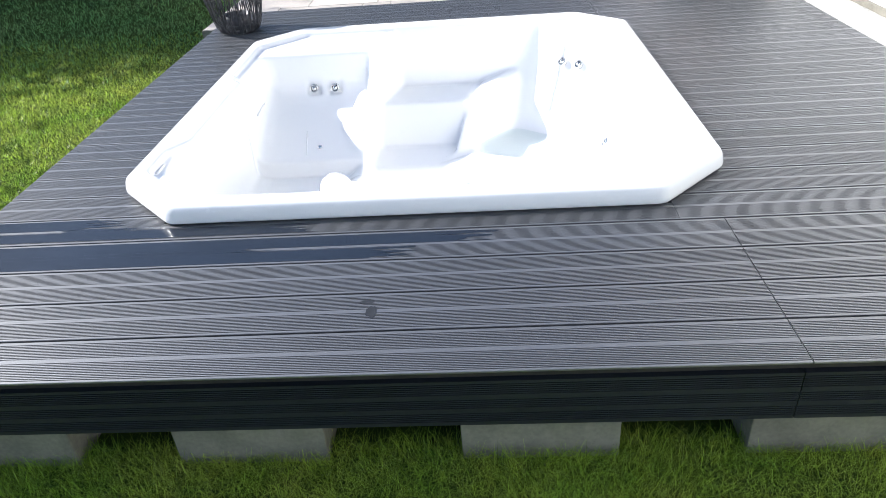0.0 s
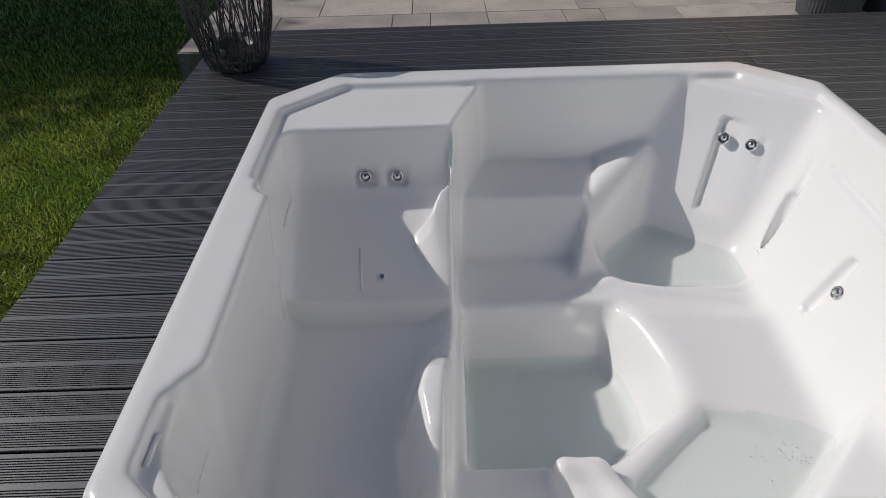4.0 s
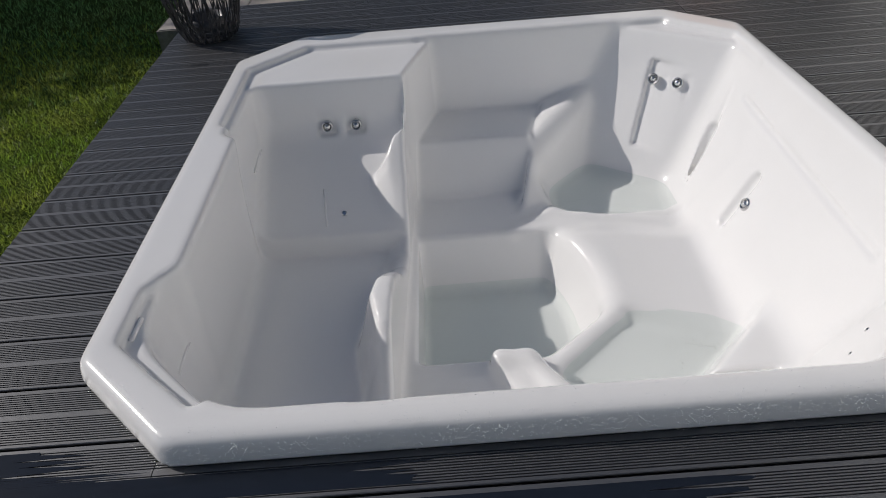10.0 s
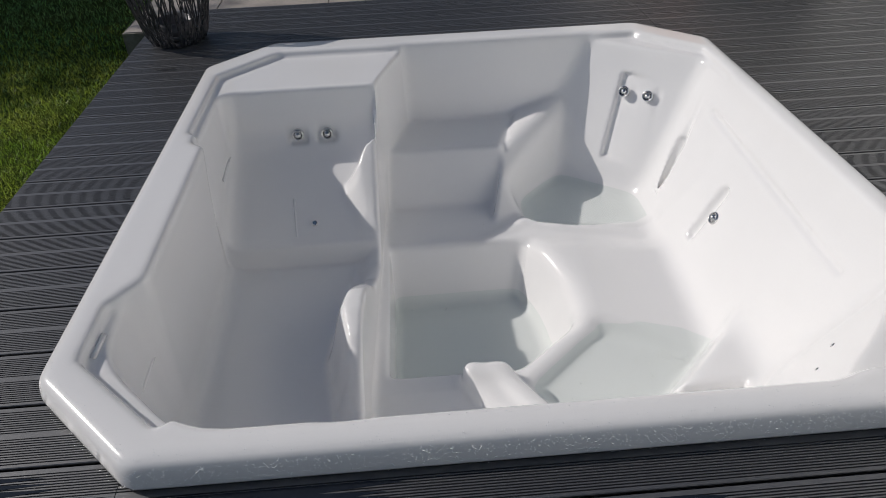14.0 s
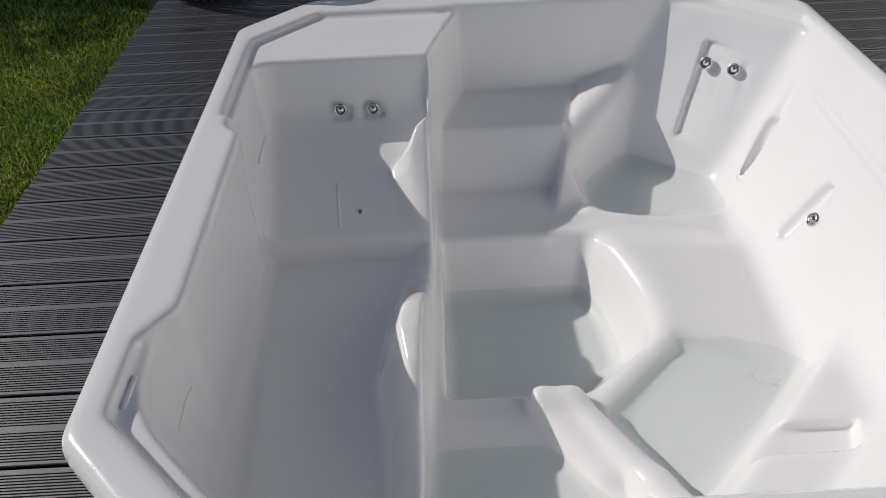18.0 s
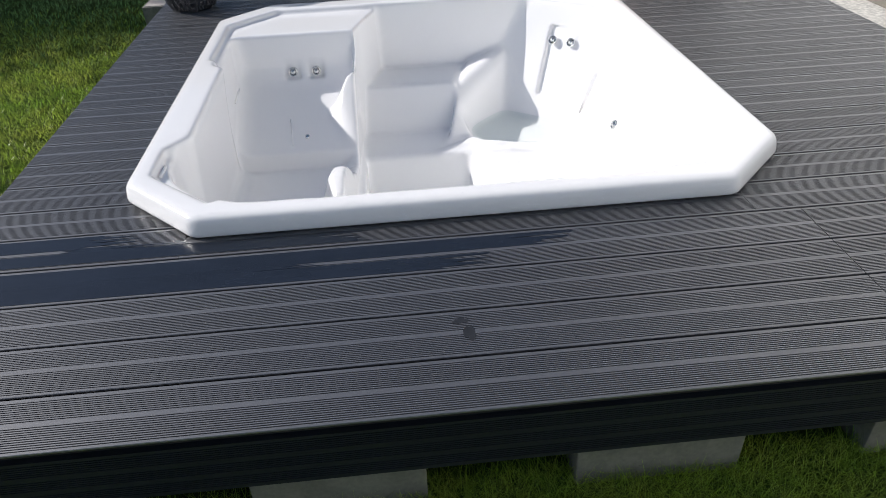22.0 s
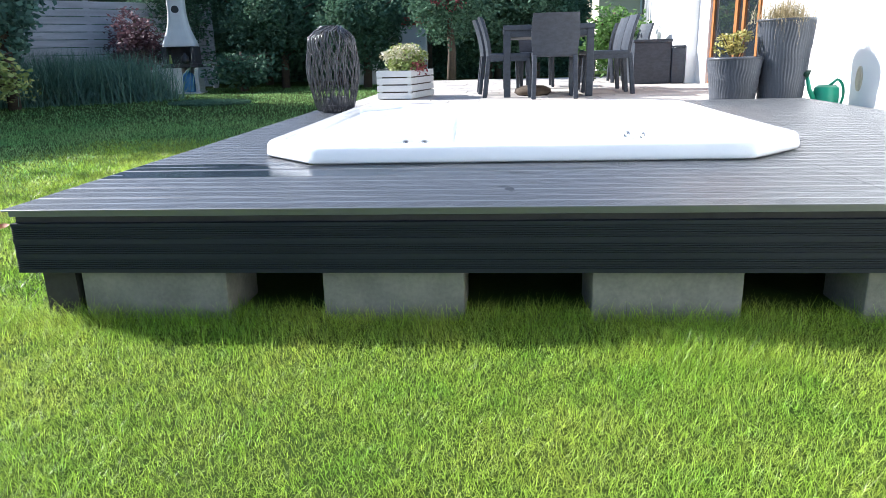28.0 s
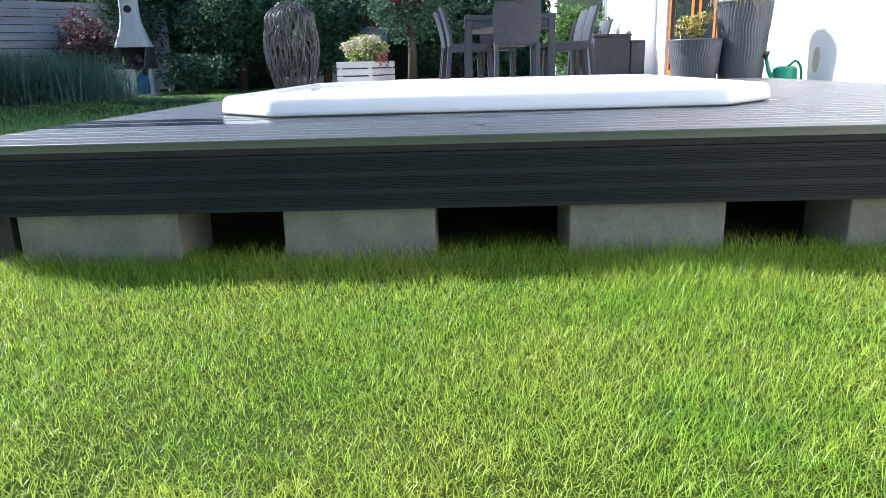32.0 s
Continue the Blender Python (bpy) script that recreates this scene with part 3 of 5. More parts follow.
def tub_mesh(step=0.0085):
    """The moulded shell: basins cut from a rimmed block, blended smoothly, and skinned by surface nets."""
    X0, X1, Y0, Y1, Z0, Z1 = 0.36, 2.36, 0.645, 2.76, -0.80, 0.10
    gx, gy, gz = (np.arange(a, b, step, dtype=np.float32) for a, b in ((X0, X1), (Y0, Y1), (Z0, Z1)))
    x, y, z = gx[:, None, None], gy[None, :, None], gz[None, None, :]
    full = np.zeros((len(gx), len(gy), len(gz)), np.float32)

    def smax(a, b, k):
        h = np.maximum(k - np.abs(a - b), 0) / k
        return np.maximum(a, b) + h * h * k * 0.25

    def smin(a, b, k):
        return -smax(-a, -b, k)

    def prism(poly, z0, z1, k, batter=0.0, zref=0.05):
        """Inside a convex plan (counter-clockwise), between two heights; the sides lean in downwards by batter."""
        d = None
        for (ax, ay), (bx, by) in zip(poly, poly[1:] + poly[:1]):
            l = math.hypot(bx - ax, by - ay)
            nx, ny = (by - ay) / l, -(bx - ax) / l
            s = 1 / math.sqrt(1 + batter * batter)
            e = (nx * (x - ax) + ny * (y - ay) + batter * (zref - z)) * s
            d = e if d is None else smax(d, e, k)
        d = smax(d, z0 - z, k)
        return np.maximum(d, z - z1)

    def planes(walls, floor, k, top=0.3):
        """A basin from walls (ax, ay, bx, by, zref, batter), each with its own lean, over a floor function."""
        d = None
        for ax, ay, bx, by, zr, bt in walls:
            l = math.hypot(bx - ax, by - ay)
            nx, ny = (by - ay) / l, -(bx - ax) / l
            e = (nx * (x - ax) + ny * (y - ay) + bt * (zr - z)) / math.sqrt(1 + bt * bt)
            d = e if d is None else smax(d, e, k)
        return np.maximum(smax(d, floor, k), z - top)

    def rod(a, b, ra, rb):
        """A tapering round ridge from a to b."""
        a, b = np.array(a, np.float32), np.array(b, np.float32)
        v = b - a
        t = np.clip(((x - a[0]) * v[0] + (y - a[1]) * v[1] + (z - a[2]) * v[2]) / float(v @ v), 0, 1)
        return np.sqrt((x - a[0] - t * v[0]) ** 2 + (y - a[1] - t * v[1]) ** 2 + (z - a[2] - t * v[2]) ** 2) - (ra + (rb - ra) * t)

    # outer form: rim over a smaller body
    rim = prism(chamfered(0.389, 2.331, 0.673, 2.731, 0.232, 0.23), 0.002, 0.30, 0.016, -0.17, 0.0)
    rim = smax(rim, z - 0.066 + full, 0.024)
    body = prism(chamfered(0.43, 2.29, 0.715, 2.69, 0.22, 0.22), -0.78, 0.03, 0.05)
    solid = np.minimum(rim, body)

    def step01(v):
        v = np.clip(v, 0, 1)
        return v * v * (3 - 2 * v)

    # lounger along the west side: reclined back to the north, a low crest with one hump to the east
    lift = step01((y - 1.850) / 0.022)
    recline = np.maximum(0.112 + 0.47 * (y - 1.945), 0.0)
    crest = np.interp(gy, (0.75, 1.03, 1.12, 1.19, 1.27, 1.36, 1.45, 1.53, 1.60, 1.70, 1.80, 1.86, 1.936, 2.10, 2.20, 2.4), (-0.385, -0.365, -0.335, -0.272, -0.220, -0.200, -0.212, -0.262, -0.325, -0.375, -0.395, -0.365, -0.300, -0.150, -0.070, 0.0)).astype(np.float32)[None, :, None]
    start = np.interp(gy, (1.20, 1.38, 1.56, 1.85, 1.97, 2.04, 2.08, 2.125, 2.165, 2.20), (0.880, 0.850, 0.880, 0.925, 0.912, 0.888, 0.892, 0.950, 1.008, 1.012)).astype(np.float32)[None, :, None]
    width = 0.085 - 0.070 * step01((y - 2.06) / 0.09)
    bed = -0.425 - 0.02 * np.clip(1.6 - y, 0, 0.9) + lift * recline
    bed = bed + step01((x - start) / width) * np.maximum(crest - bed, 0.0)
    lounger = planes([
        (0.486, 2.60, 0.486, 0.70, 0.05, 0.04),
        (0.470, 1.00, 0.690, 0.772, 0.05, 0.10),
        (0.60, 0.757, 2.0, 0.757, 0.05, 0.16),
        (1.1, 2.285, 0.4, 2.285, 0.05, 0.10),
    ], (bed - z) / 1.06 + full, 0.070)
    lounger = np.maximum(lounger, x - 1.025)
    # shallow square pockets for the two back jets
    for jx in (0.738, 0.844):
        pocket = np.maximum(np.maximum(np.abs(x - jx) - 0.034, np.abs(z + 0.122) - 0.038), y - 2.274)
        lounger = smin(lounger, np.maximum(pocket, 2.2 - y), 0.008)
    # the wide headrest of the rim
    tab = prism([(0.40, 1.09), (0.53, 1.19), (0.528, 1.850), (0.40, 1.885)], -0.60, 0.3, 0.03, 0.08)
    lounger = smax(lounger, -tab, 0.03)
    # the open middle: steps, footwell and seats share one bowl
    south = step01((1.27 - y) / 0.14)
    bench = step01((x - 1.56 + 0.45 * np.clip(y - 1.75, 0, 0.13) + 0.50 * np.clip(1.70 - y, 0, 0.40)) / 0.06)
    bench = bench * (1 - step01((y - 2.02) / 0.05))
    tread = -0.442 - 0.036 * south
    slope = -0.412 - 0.026 * step01((y - 1.85) / 0.12) - 0.075 * np.clip(2.0 - y, 0, 0.62) - 0.15 * np.clip(x - 1.70, 0, 0.4)
    corner = step01(((x - 1.668) * 0.71 - (y - 1.076) * 0.704 + 0.01) / 0.06)
    middle = tread + bench * (slope - tread)
    middle = middle + corner * np.maximum(-0.392 - middle, 0.0)
    bowl_floor = (middle - z) / 1.05 + full
    bowl_floor = smax(bowl_floor, (x - 2.258 + 0.46 * (0.05 - z)) / 1.10, 0.06)
    ne_panel = (2.073, 2.384, 1.997, 2.442, -0.118, 0.46)
    east = (2.258, 0.9, 2.258, 2.3, 0.05, 0.46)
    bowl = planes([
        (1.033, 2.287, 0.970, 1.08, -0.20, 0.05),
        (0.60, 0.757, 2.3, 0.757, 0.05, 0.30),
        (1.985, 0.938, 2.055, 1.003, -0.118, 0.46),
        ne_panel,
        (1.116, 2.55, 1.026, 2.28, 0.05, 0.08),
    ], bowl_floor, 0.030)
    north = (y - 2.614 + 0.147 * (0.05 - z)) / 1.011 + full
    bowl = smax(bowl, north, 0.022)
    # upper step
    stair = planes([
        (0.9, 2.312, 1.62, 2.312, -0.25, -0.59),
        (1.9, 2.75, 0.9, 2.75, 0, 0),
        (0.9, 2.75, 0.9, 2.2, 0, 0),
    ], full - 1, 0.04)
    stair = smax(stair, 0.93 * (x - 1.490) - 0.27 * (y - 2.305) + 0.25 * (z + 0.25), 0.012)
    stair = smax(stair, z + 0.250, 0.012)
    bowl = smax(bowl, -stair, 0.014)
    # steep flank that climbs from the step's end over the corner seat to the north-east panel
    along = 0.667 * (x - 1.515) + 0.744 * (y - 2.24)
    across = 0.667 * (y - 2.24) - 0.744 * (x - 1.515)
    shoulder = (z + 0.333 - 0.31 * along - 0.90 * across) / 1.38
    shoulder = smax(shoulder, 0.27 * (y - 2.305) - 0.93 * (x - 1.497) + full, 0.02)
    shoulder = smax(shoulder, z + 0.250 - 0.34 * (x - 1.53) + full, 0.03)
    bowl = smax(bowl, -shoulder, 0.016)
    # round corner seat to the north-east, flaring into the north wall
    r = np.sqrt((x - 1.815) ** 2 + (y - 2.165) ** 2)
    cone = (r - np.minimum(0.274 + 0.52 * (z + 0.44), 0.40)) / 1.06
    cone = smax(cone, (across + 0.2 * (0.31 * along - 0.333 - z)) / 1.02, 0.03)
    round_seat = planes([ne_panel, east, (1.50, 2.035, 2.05, 2.000, -0.42, 0.35)], cone, 0.04)
    round_seat = np.maximum(smax(round_seat, -0.478 - z + full, 0.05), z - 0.03)
    # footwell
    well = planes([
        (1.046, 1.95, 1.036, 1.30, -0.45, 0.03),
        (1.0, 1.325, 1.6, 1.325, -0.45, 0.10),
        (1.398, 1.320, 1.654, 1.521, -0.46, 0.46),
        (1.648, 1.50, 1.632, 1.73, -0.43, 0.42),
        (1.632, 1.73, 1.518, 2.01, -0.41, 0.32),
        (1.7, 1.957, 1.0, 1.952, -0.44, 0.42),
    ], -0.648 - z + full, 0.030, -0.34)
    # deeper seat to the south-east
    seat = planes([
        (1.425, 1.300, 1.560, 1.03, -0.455, 0.35),
        (1.560, 1.03, 1.680, 1.05, -0.455, 0.5),
        (1.660, 1.060, 1.985, 1.378, -0.455, 0.45),
        (1.985, 1.385, 1.68, 1.520, -0.455, 0.22),
        (1.680, 1.507, 1.441, 1.278, -0.455, 0.45),
    ], -0.488 - z + full, 0.035, -0.36)
    soft = 0.016 + 0.034 * bench * step01((2.03 - y) / 0.10) + full
    cavity = smin(smin(bowl, well, soft), seat, 0.032)
    cavity = smin(cavity, round_seat, 0.02)
    cavity = smin(cavity, lounger, 0.012)
    # narrow ridges between the places
    for a, b, ra, rb in (((1.390, 1.968, -0.460), (1.550, 2.060, -0.460), 0.014, 0.020), ((1.550, 2.060, -0.460), (1.660, 2.010, -0.464), 0.020, 0.022),
                         ((1.655, 1.545, -0.490), (1.640, 1.495, -0.488), 0.026, 0.025), ((1.640, 1.495, -0.488), (1.425, 1.303, -0.484), 0.025, 0.025),
                         ((1.272, 1.290, -0.414), (1.345, 1.282, -0.424), 0.030, 0.032), ((1.345, 1.282, -0.424), (1.495, 1.045, -0.440), 0.032, 0.040),
                         ((1.290, 1.265, -0.450), (1.400, 1.110, -0.480), 0.040, 0.050), ((1.495, 1.045, -0.440), (1.640, 0.840, -0.420), 0.040, 0.040)):
        cavity = smax(cavity, -rod(a, b, ra, rb), 0.030)
    # pocket and flutes round the north-east jets, the pressed lines of the east back, and a corner recess
    u = 0.795 * (x - 1.997) - 0.607 * (y - 2.442)
    face = (0.607 * (x - 1.997) + 0.795 * (y - 2.442) + 0.46 * (-0.118 - z)) / 1.10
    deep = np.maximum(np.maximum(-(u + 0.026), u - 0.125), np.maximum(z + 0.060, -0.365 - z))
    deep = np.maximum(deep, face - 0.024 * np.clip(1 - (u + 0.026) / 0.15, 0, 1))
    cavity = smin(cavity, np.maximum(deep, -0.10 - face), 0.008)
    for a, b, ra in (((2.030, 2.425, -0.105), (1.975, 2.295, -0.365), 0.014), ((2.103, 2.365, -0.095), (2.040, 2.235, -0.365), 0.016),
                     ((2.150, 1.790, -0.200), (2.075, 1.800, -0.360), 0.020), ((2.206, 2.105, -0.062), (2.192, 1.235, -0.094), 0.011),
                     ((2.203, 2.226, 0.000), (2.140, 2.170, -0.220), 0.020), ((2.150, 2.180, -0.220), (2.082, 2.120, -0.430), 0.026)):
        cavity = smin(cavity, rod(a, b, ra, ra * 0.9), 0.010)
    dip = prism([(1.715, 1.088), (1.965, 1.090), (2.0, 1.168), (1.78, 1.168)], -0.428, -0.34, 0.016)
    cavity = smin(cavity, dip, 0.010)
    shell = smax(solid, -cavity, 0.016)
    # lowered shelf in the north-west corner, and ledges along the rim
    shelf = prism([(0.462, 1.93), (0.56, 1.93), (1.10, 2.28), (1.16, 2.60), (0.66, 2.60), (0.462, 2.40)], 0.042, 0.3, 0.012)
    notch = prism([(0.466, 0.95), (0.66, 0.765), (0.70, 0.80), (0.56, 1.19), (0.466, 1.12)], 0.034, 0.3, 0.012)
    back = prism([(1.10, 2.40), (2.0, 2.40), (2.07, 2.60), (2.06, 2.606), (1.08, 2.606)], 0.045, 0.3, 0.012)
    ne_ledge = prism([(2.00, 2.40), (2.23, 2.10), (2.262, 2.14), (2.262, 2.385), (2.05, 2.60), (1.86, 2.60)], 0.040, 0.3, 0.012)
    se_ledge = prism([(1.80, 0.775), (2.035, 0.775), (2.255, 0.995), (2.255, 1.22), (2.18, 1.16)], 0.036, 0.3, 0.012)
    for cut in (shelf, notch, back, ne_ledge, se_ledge):
        shell = smax(shell, -cut, 0.010)

    # surface nets
    inside = shell < 0
    nx, ny, nz = shell.shape
    count = np.zeros((nx - 1, ny - 1, nz - 1), np.float32)
    acc = np.zeros((nx - 1, ny - 1, nz - 1, 3), np.float32)
    for axis in range(3):
        for o1 in (0, 1):
            for o2 in (0, 1):
                off = [0, 0, 0]
                others = [i for i in range(3) if i != axis]
                off[others[0]], off[others[1]] = o1, o2
                end = list(off)
                end[axis] = 1
                sl = tuple(slice(o, o + n - 1) for o, n in zip(off, shell.shape))
                sh = tuple(slice(o, o + n - 1) for o, n in zip(end, shell.shape))
                a, b = shell[sl], shell[sh]
                cross = inside[sl] != inside[sh]
                t = np.where(cross, a / np.where(cross, a - b, 1), 0)
                count += cross
                for i in range(3):
                    acc[..., i] += (t if i == axis else float(off[i])) * cross
    ids = np.full(count.shape, -1, np.int64)
    live = count > 0
    ids[live] = np.arange(int(live.sum()))
    cell = np.argwhere(live).astype(np.float32)
    V = (cell + acc[live] / count[live][:, None]) * step + np.array([X0, Y0, Z0], np.float32)
    quads = []
    for axis in range(3):
        u, v = [i for i in range(3) if i != axis]
        lo = [slice(1, n - 1) for n in shell.shape]
        lo[axis] = slice(0, shell.shape[axis] - 1)
        hi = list(lo)
        hi[axis] = slice(1, shell.shape[axis])
        a, b = inside[tuple(lo)], inside[tuple(hi)]
        for sign, hit in ((1, a & ~b), (-1, ~a & b)):
            c = np.argwhere(hit)
            for i in range(3):
                c[:, i] += lo[i].start
            q = []
            for du, dv in ((-1, -1), (0, -1), (0, 0), (-1, 0)):
                e = c.copy()
                e[:, u] += du
                e[:, v] += dv
                q.append(ids[e[:, 0], e[:, 1], e[:, 2]])
            q = np.stack(q, 1)
            flip = (sign < 0) != (axis == 1)
            quads.append(q[:, ::-1] if flip else q)
    Q = np.concatenate(quads)
    for _ in range(2):
        s = np.zeros_like(V)
        n = np.zeros(len(V), np.float32)
        for i in range(4):
            for j in ((i + 1) % 4, (i - 1) % 4):
                np.add.at(s, Q[:, i], V[Q[:, j]])
                np.add.at(n, Q[:, i], 1)
        V = V + 0.5 * (s / n[:, None] - V)
    me = bpy.data.meshes.new("shell")
    me.vertices.add(len(V))
    me.vertices.foreach_set("co", V.astype(np.float32).ravel())
    me.loops.add(Q.size)
    me.loops.foreach_set("vertex_index", Q.astype(np.int32).ravel())
    me.polygons.add(len(Q))
    me.polygons.foreach_set("loop_start", (np.arange(len(Q)) * 4).astype(np.int32))
    me.polygons.foreach_set("use_smooth", np.ones(len(Q), bool))
    me.materials.append(M["acrylic"])
    me.update(calc_edges=True)
    return me


tub = thing("hot_tub", 1.36, 1.70, 0.0, 0, "glossy white acrylic hot tub shell sunk into the grey deck, drained", "hot tub")
TUB = pose(-1.36, -1.70, 0)
link("shell", tub_mesh(), tub, TUB)


def jet(at, normal, r=0.019):
    """A chrome nozzle: ring, dished face and dark throat, set on the shell along its normal."""
    turn = Vector(normal).to_track_quat("Z", "Y").to_matrix().to_4x4()
    m = Matrix.Translation(Vector(at) - Vector((1.36, 1.70, 0))) @ turn
    ring = part("jet", lathe([(r * 1.15, -0.006), (r * 1.15, 0.004), (r * 1.02, 0.009), (r * 0.84, 0.009), (r * 0.78, 0.004), (r * 0.76, -0.004)], 20), M["chrome"], tub, "chrome jet nozzle", True, m)
    part("jet_ball", lathe([(r * 0.76, 0.001), (r * 0.62, 0.008), (r * 0.40, 0.0125), (r * 0.20, 0.0145), (0.0, 0.015)], 16), M["chrome"], ring, "", True)
    for k in range(3):
        a = 0.7 + k * 2.2
        part("jet_slot", lathe([(r * 0.13, 0.0), (r * 0.11, 0.0015), (0.0, 0.002)], 8), M["dark_hole"], ring, "", True, pose(r * 0.42 * math.cos(a), r * 0.42 * math.sin(a), 0.0108))


JETS = [((0.738, 2.262, -0.126), (0, -1, 0.1)), ((0.844, 2.262, -0.128), (0, -1, 0.1)), ((1.997, 2.442, -0.118), (-0.55, -0.72, 0.42)),
        ((2.073, 2.384, -0.118), (-0.55, -0.72, 0.42)), ((2.113, 1.749, -0.269), (-0.9, 0, 0.42)),
        ((2.060, 1.004, -0.118), (-0.47, 0.77, 0.42)), ((1.988, 0.936, -0.118), (-0.47, 0.77, 0.42))]
for at, nrm in JETS:
    if at[1] < 1.2:  # sunk flush into the south-east panel
        jet(Vector(at) - 0.010 * Vector(nrm), nrm, 0.0145)
    else:
        jet(at, nrm)
part("drain", lathe([(0.010, -0.004), (0.010, 0.003), (0.006, 0.004), (0.0, 0.003)], 14), M["chrome"], tub, "small chrome air outlet", True,
     Matrix.Translation((0.797 - 1.36, 1.945 - 1.70, -0.3095)) @ Vector((0, -0.42, 0.9)).to_track_quat("Z", "Y").to_matrix().to_4x4())


def pool(name, outline, zz, label):
    me = mesh_from(name, [(px, py, zz) for px, py in outline], [tuple(range(len(outline)))], M["water"])
    ob = link(name, me, label=label, category="water")
    ob.visible_shadow = False


pool("puddle", [(1.0, 1.28), (1.45, 1.28), (1.64, 1.48), (1.64, 1.95), (1.0, 1.95)], -0.612, "clear shallow rain water lying in the tub's footwell")
pool("puddle", [(1.50, 2.07), (1.66, 2.04), (1.80, 2.03), (1.96, 2.03), (2.10, 2.12), (2.05, 2.45), (1.80, 2.5), (1.50, 2.40)], -0.456, "thin clear water lying on the tub's corner seat")
pool("puddle", [(0.93, 0.86), (1.75, 0.86), (1.75, 1.12), (2.05, 1.36), (1.93, 1.46), (1.80, 1.505), (1.66, 1.53), (1.44, 1.34), (1.30, 1.30), (0.93, 1.30)], -0.465, "pale clear water standing on the sloping tub seat")


def rib(a, b, r):
    bm = tube([Vector(a) - Vector((1.36, 1.70, 0)), Vector(b) - Vector((1.36, 1.70, 0))], r, 8)
    part("rib", bm, M["acrylic"], tub, smooth=True)


rib((0.495, 2.235, -0.157), (0.496, 2.040, -0.172), 0.005)
rib((0.494, 1.205, -0.152), (0.494, 1.065, -0.156), 0.005)
rib((0.476, 1.05, 0.036), (0.476, 0.98, 0.036), 0.006)
rib((0.724, 2.045, -0.267), (0.736, 1.905, -0.333), 0.004)

# dirt in the puddles
rg = np.random.default_rng(41)
for (cx, cy, sx, sy, zz, n) in ((1.22, 1.85, 0.14, 0.03, -0.643, 46), (1.25, 1.62, 0.18, 0.16, -0.643, 20), (1.84, 1.36, 0.05, 0.02, -0.481, 60), (1.68, 1.28, 0.13, 0.10, -0.484, 26), (1.15, 1.05, 0.14, 0.06, -0.476, 10), (1.25, 2.05, 0.16, 0.06, -0.439, 6)):
    pts = np.stack([rg.normal(cx, sx, n), rg.normal(cy, sy, n), np.full(n, zz)], 1)
    link("specks", leaves("specks", pts, 0.0042, M["speck"], int(n) + 3, 3.0), None, None, "dark specks of washed-in dirt lying in the puddle", "dirt", kind="stuff")

# water drops on the front and side of the rim
bm = bmesh.new()
rnd = random.Random(12)
for i in range(2400):
    f = rnd.random()
    if f < 0.72:
        p = (rnd.uniform(0.62, 2.1), 0.6735 + rnd.uniform(-0.002, 0.010), rnd.uniform(0.012, 0.058))
    elif f < 0.86:
        p = (rnd.uniform(0.60, 2.1), rnd.uniform(0.685, 0.74), 0.0655)
    else:
        k = rnd.random()
        p = (0.41 + 0.2 * k + rnd.uniform(0, 0.04), 0.91 - 0.2 * k + rnd.uniform(0, 0.04), 0.0655)
    r = rnd.uniform(0.0004, 0.0011) if f < 0.86 else rnd.uniform(0.0003, 0.0008)
    bmesh.ops.create_icosphere(bm, subdivisions=1, radius=r, matrix=Matrix.Translation(p) @ Matrix.Diagonal((1.2, 1.0, 0.8, 1)))
drops = solo("water_drops", bm, M["drop"], None, "small clear water drops beaded on the white tub rim", "water", kind="stuff", smooth=True)


# ---- terrace pavers ----
rp = random.Random(5)
shapes = {}
PAVE = pose(0, 0, 0.05 - TERRACE)
yy, row = 3.482, 0
while yy < 10.9:
    depth = (0.20, 0.30, 0.40, 0.20, 0.30)[row % 5]
    xx = -0.24 + (0.0 if row % 2 else -0.0)
    while xx < 4.15:
        wide = min(rp.choice((0.20, 0.40, 0.50, 0.60, 0.30)), 4.19 - xx)
        if wide < 0.08:
            break
        key = (round(wide, 3), depth)
        if key not in shapes:
            me = bpy.data.meshes.new("paver")
            bm = box(0.0022, wide - 0.0022, 0.0022, depth - 0.0022, -0.03, 0.0, 0.0025)
            bm.to_mesh(me)
            bm.free()
            me.materials.append(M["stone"])
            shapes[key] = me
        link("paver", shapes[key], terrace, pose(xx, yy, 0.05 + rp.uniform(-0.0015, 0.0015)))
        xx += wide
    yy += depth
    row += 1

# ---- house details ----
door = part("door", box(WALL + 0.02, WALL + 0.09, 5.75, 5.83, TERRACE - 0.02, 2.0, 0.006), M["wood"], house, "orange-stained wooden terrace door frame", m=HM)
HD = Matrix.Identity(4)
for y0, y1, z0, z1 in ((7.47, 7.55, TERRACE - 0.02, 2.0), (5.83, 7.47, 1.92, 2.0), (5.83, 7.47, TERRACE - 0.02, 0.0), (6.60, 6.70, 0.0, 1.92), (6.36, 6.44, 0.0, 1.92), (5.90, 5.97, 0.0, 1.92)):
    part("frame", box(WALL + 0.03, WALL + 0.085, y0, y1, z0, z1, 0.005), M["wood"], door)
for y0, y1 in ((5.97, 6.36), (6.44, 6.60), (6.70, 7.47)):
    part("pane", box(WALL + 0.055, WALL + 0.062, y0, y1, 0.0, 1.92), M["glass"], door)
part("blind", box(WALL + 0.005, WALL + 0.018, 5.80, 7.50, 0.93, 2.0, 0.002), M["blind"], house, "lowered orange fabric blind", m=HM)
part("sill", box(WALL - 0.03, WALL + 0.09, 5.75, 7.55, TERRACE - 0.03, TERRACE + 0.015, 0.004), M["stone"], house, m=HM)
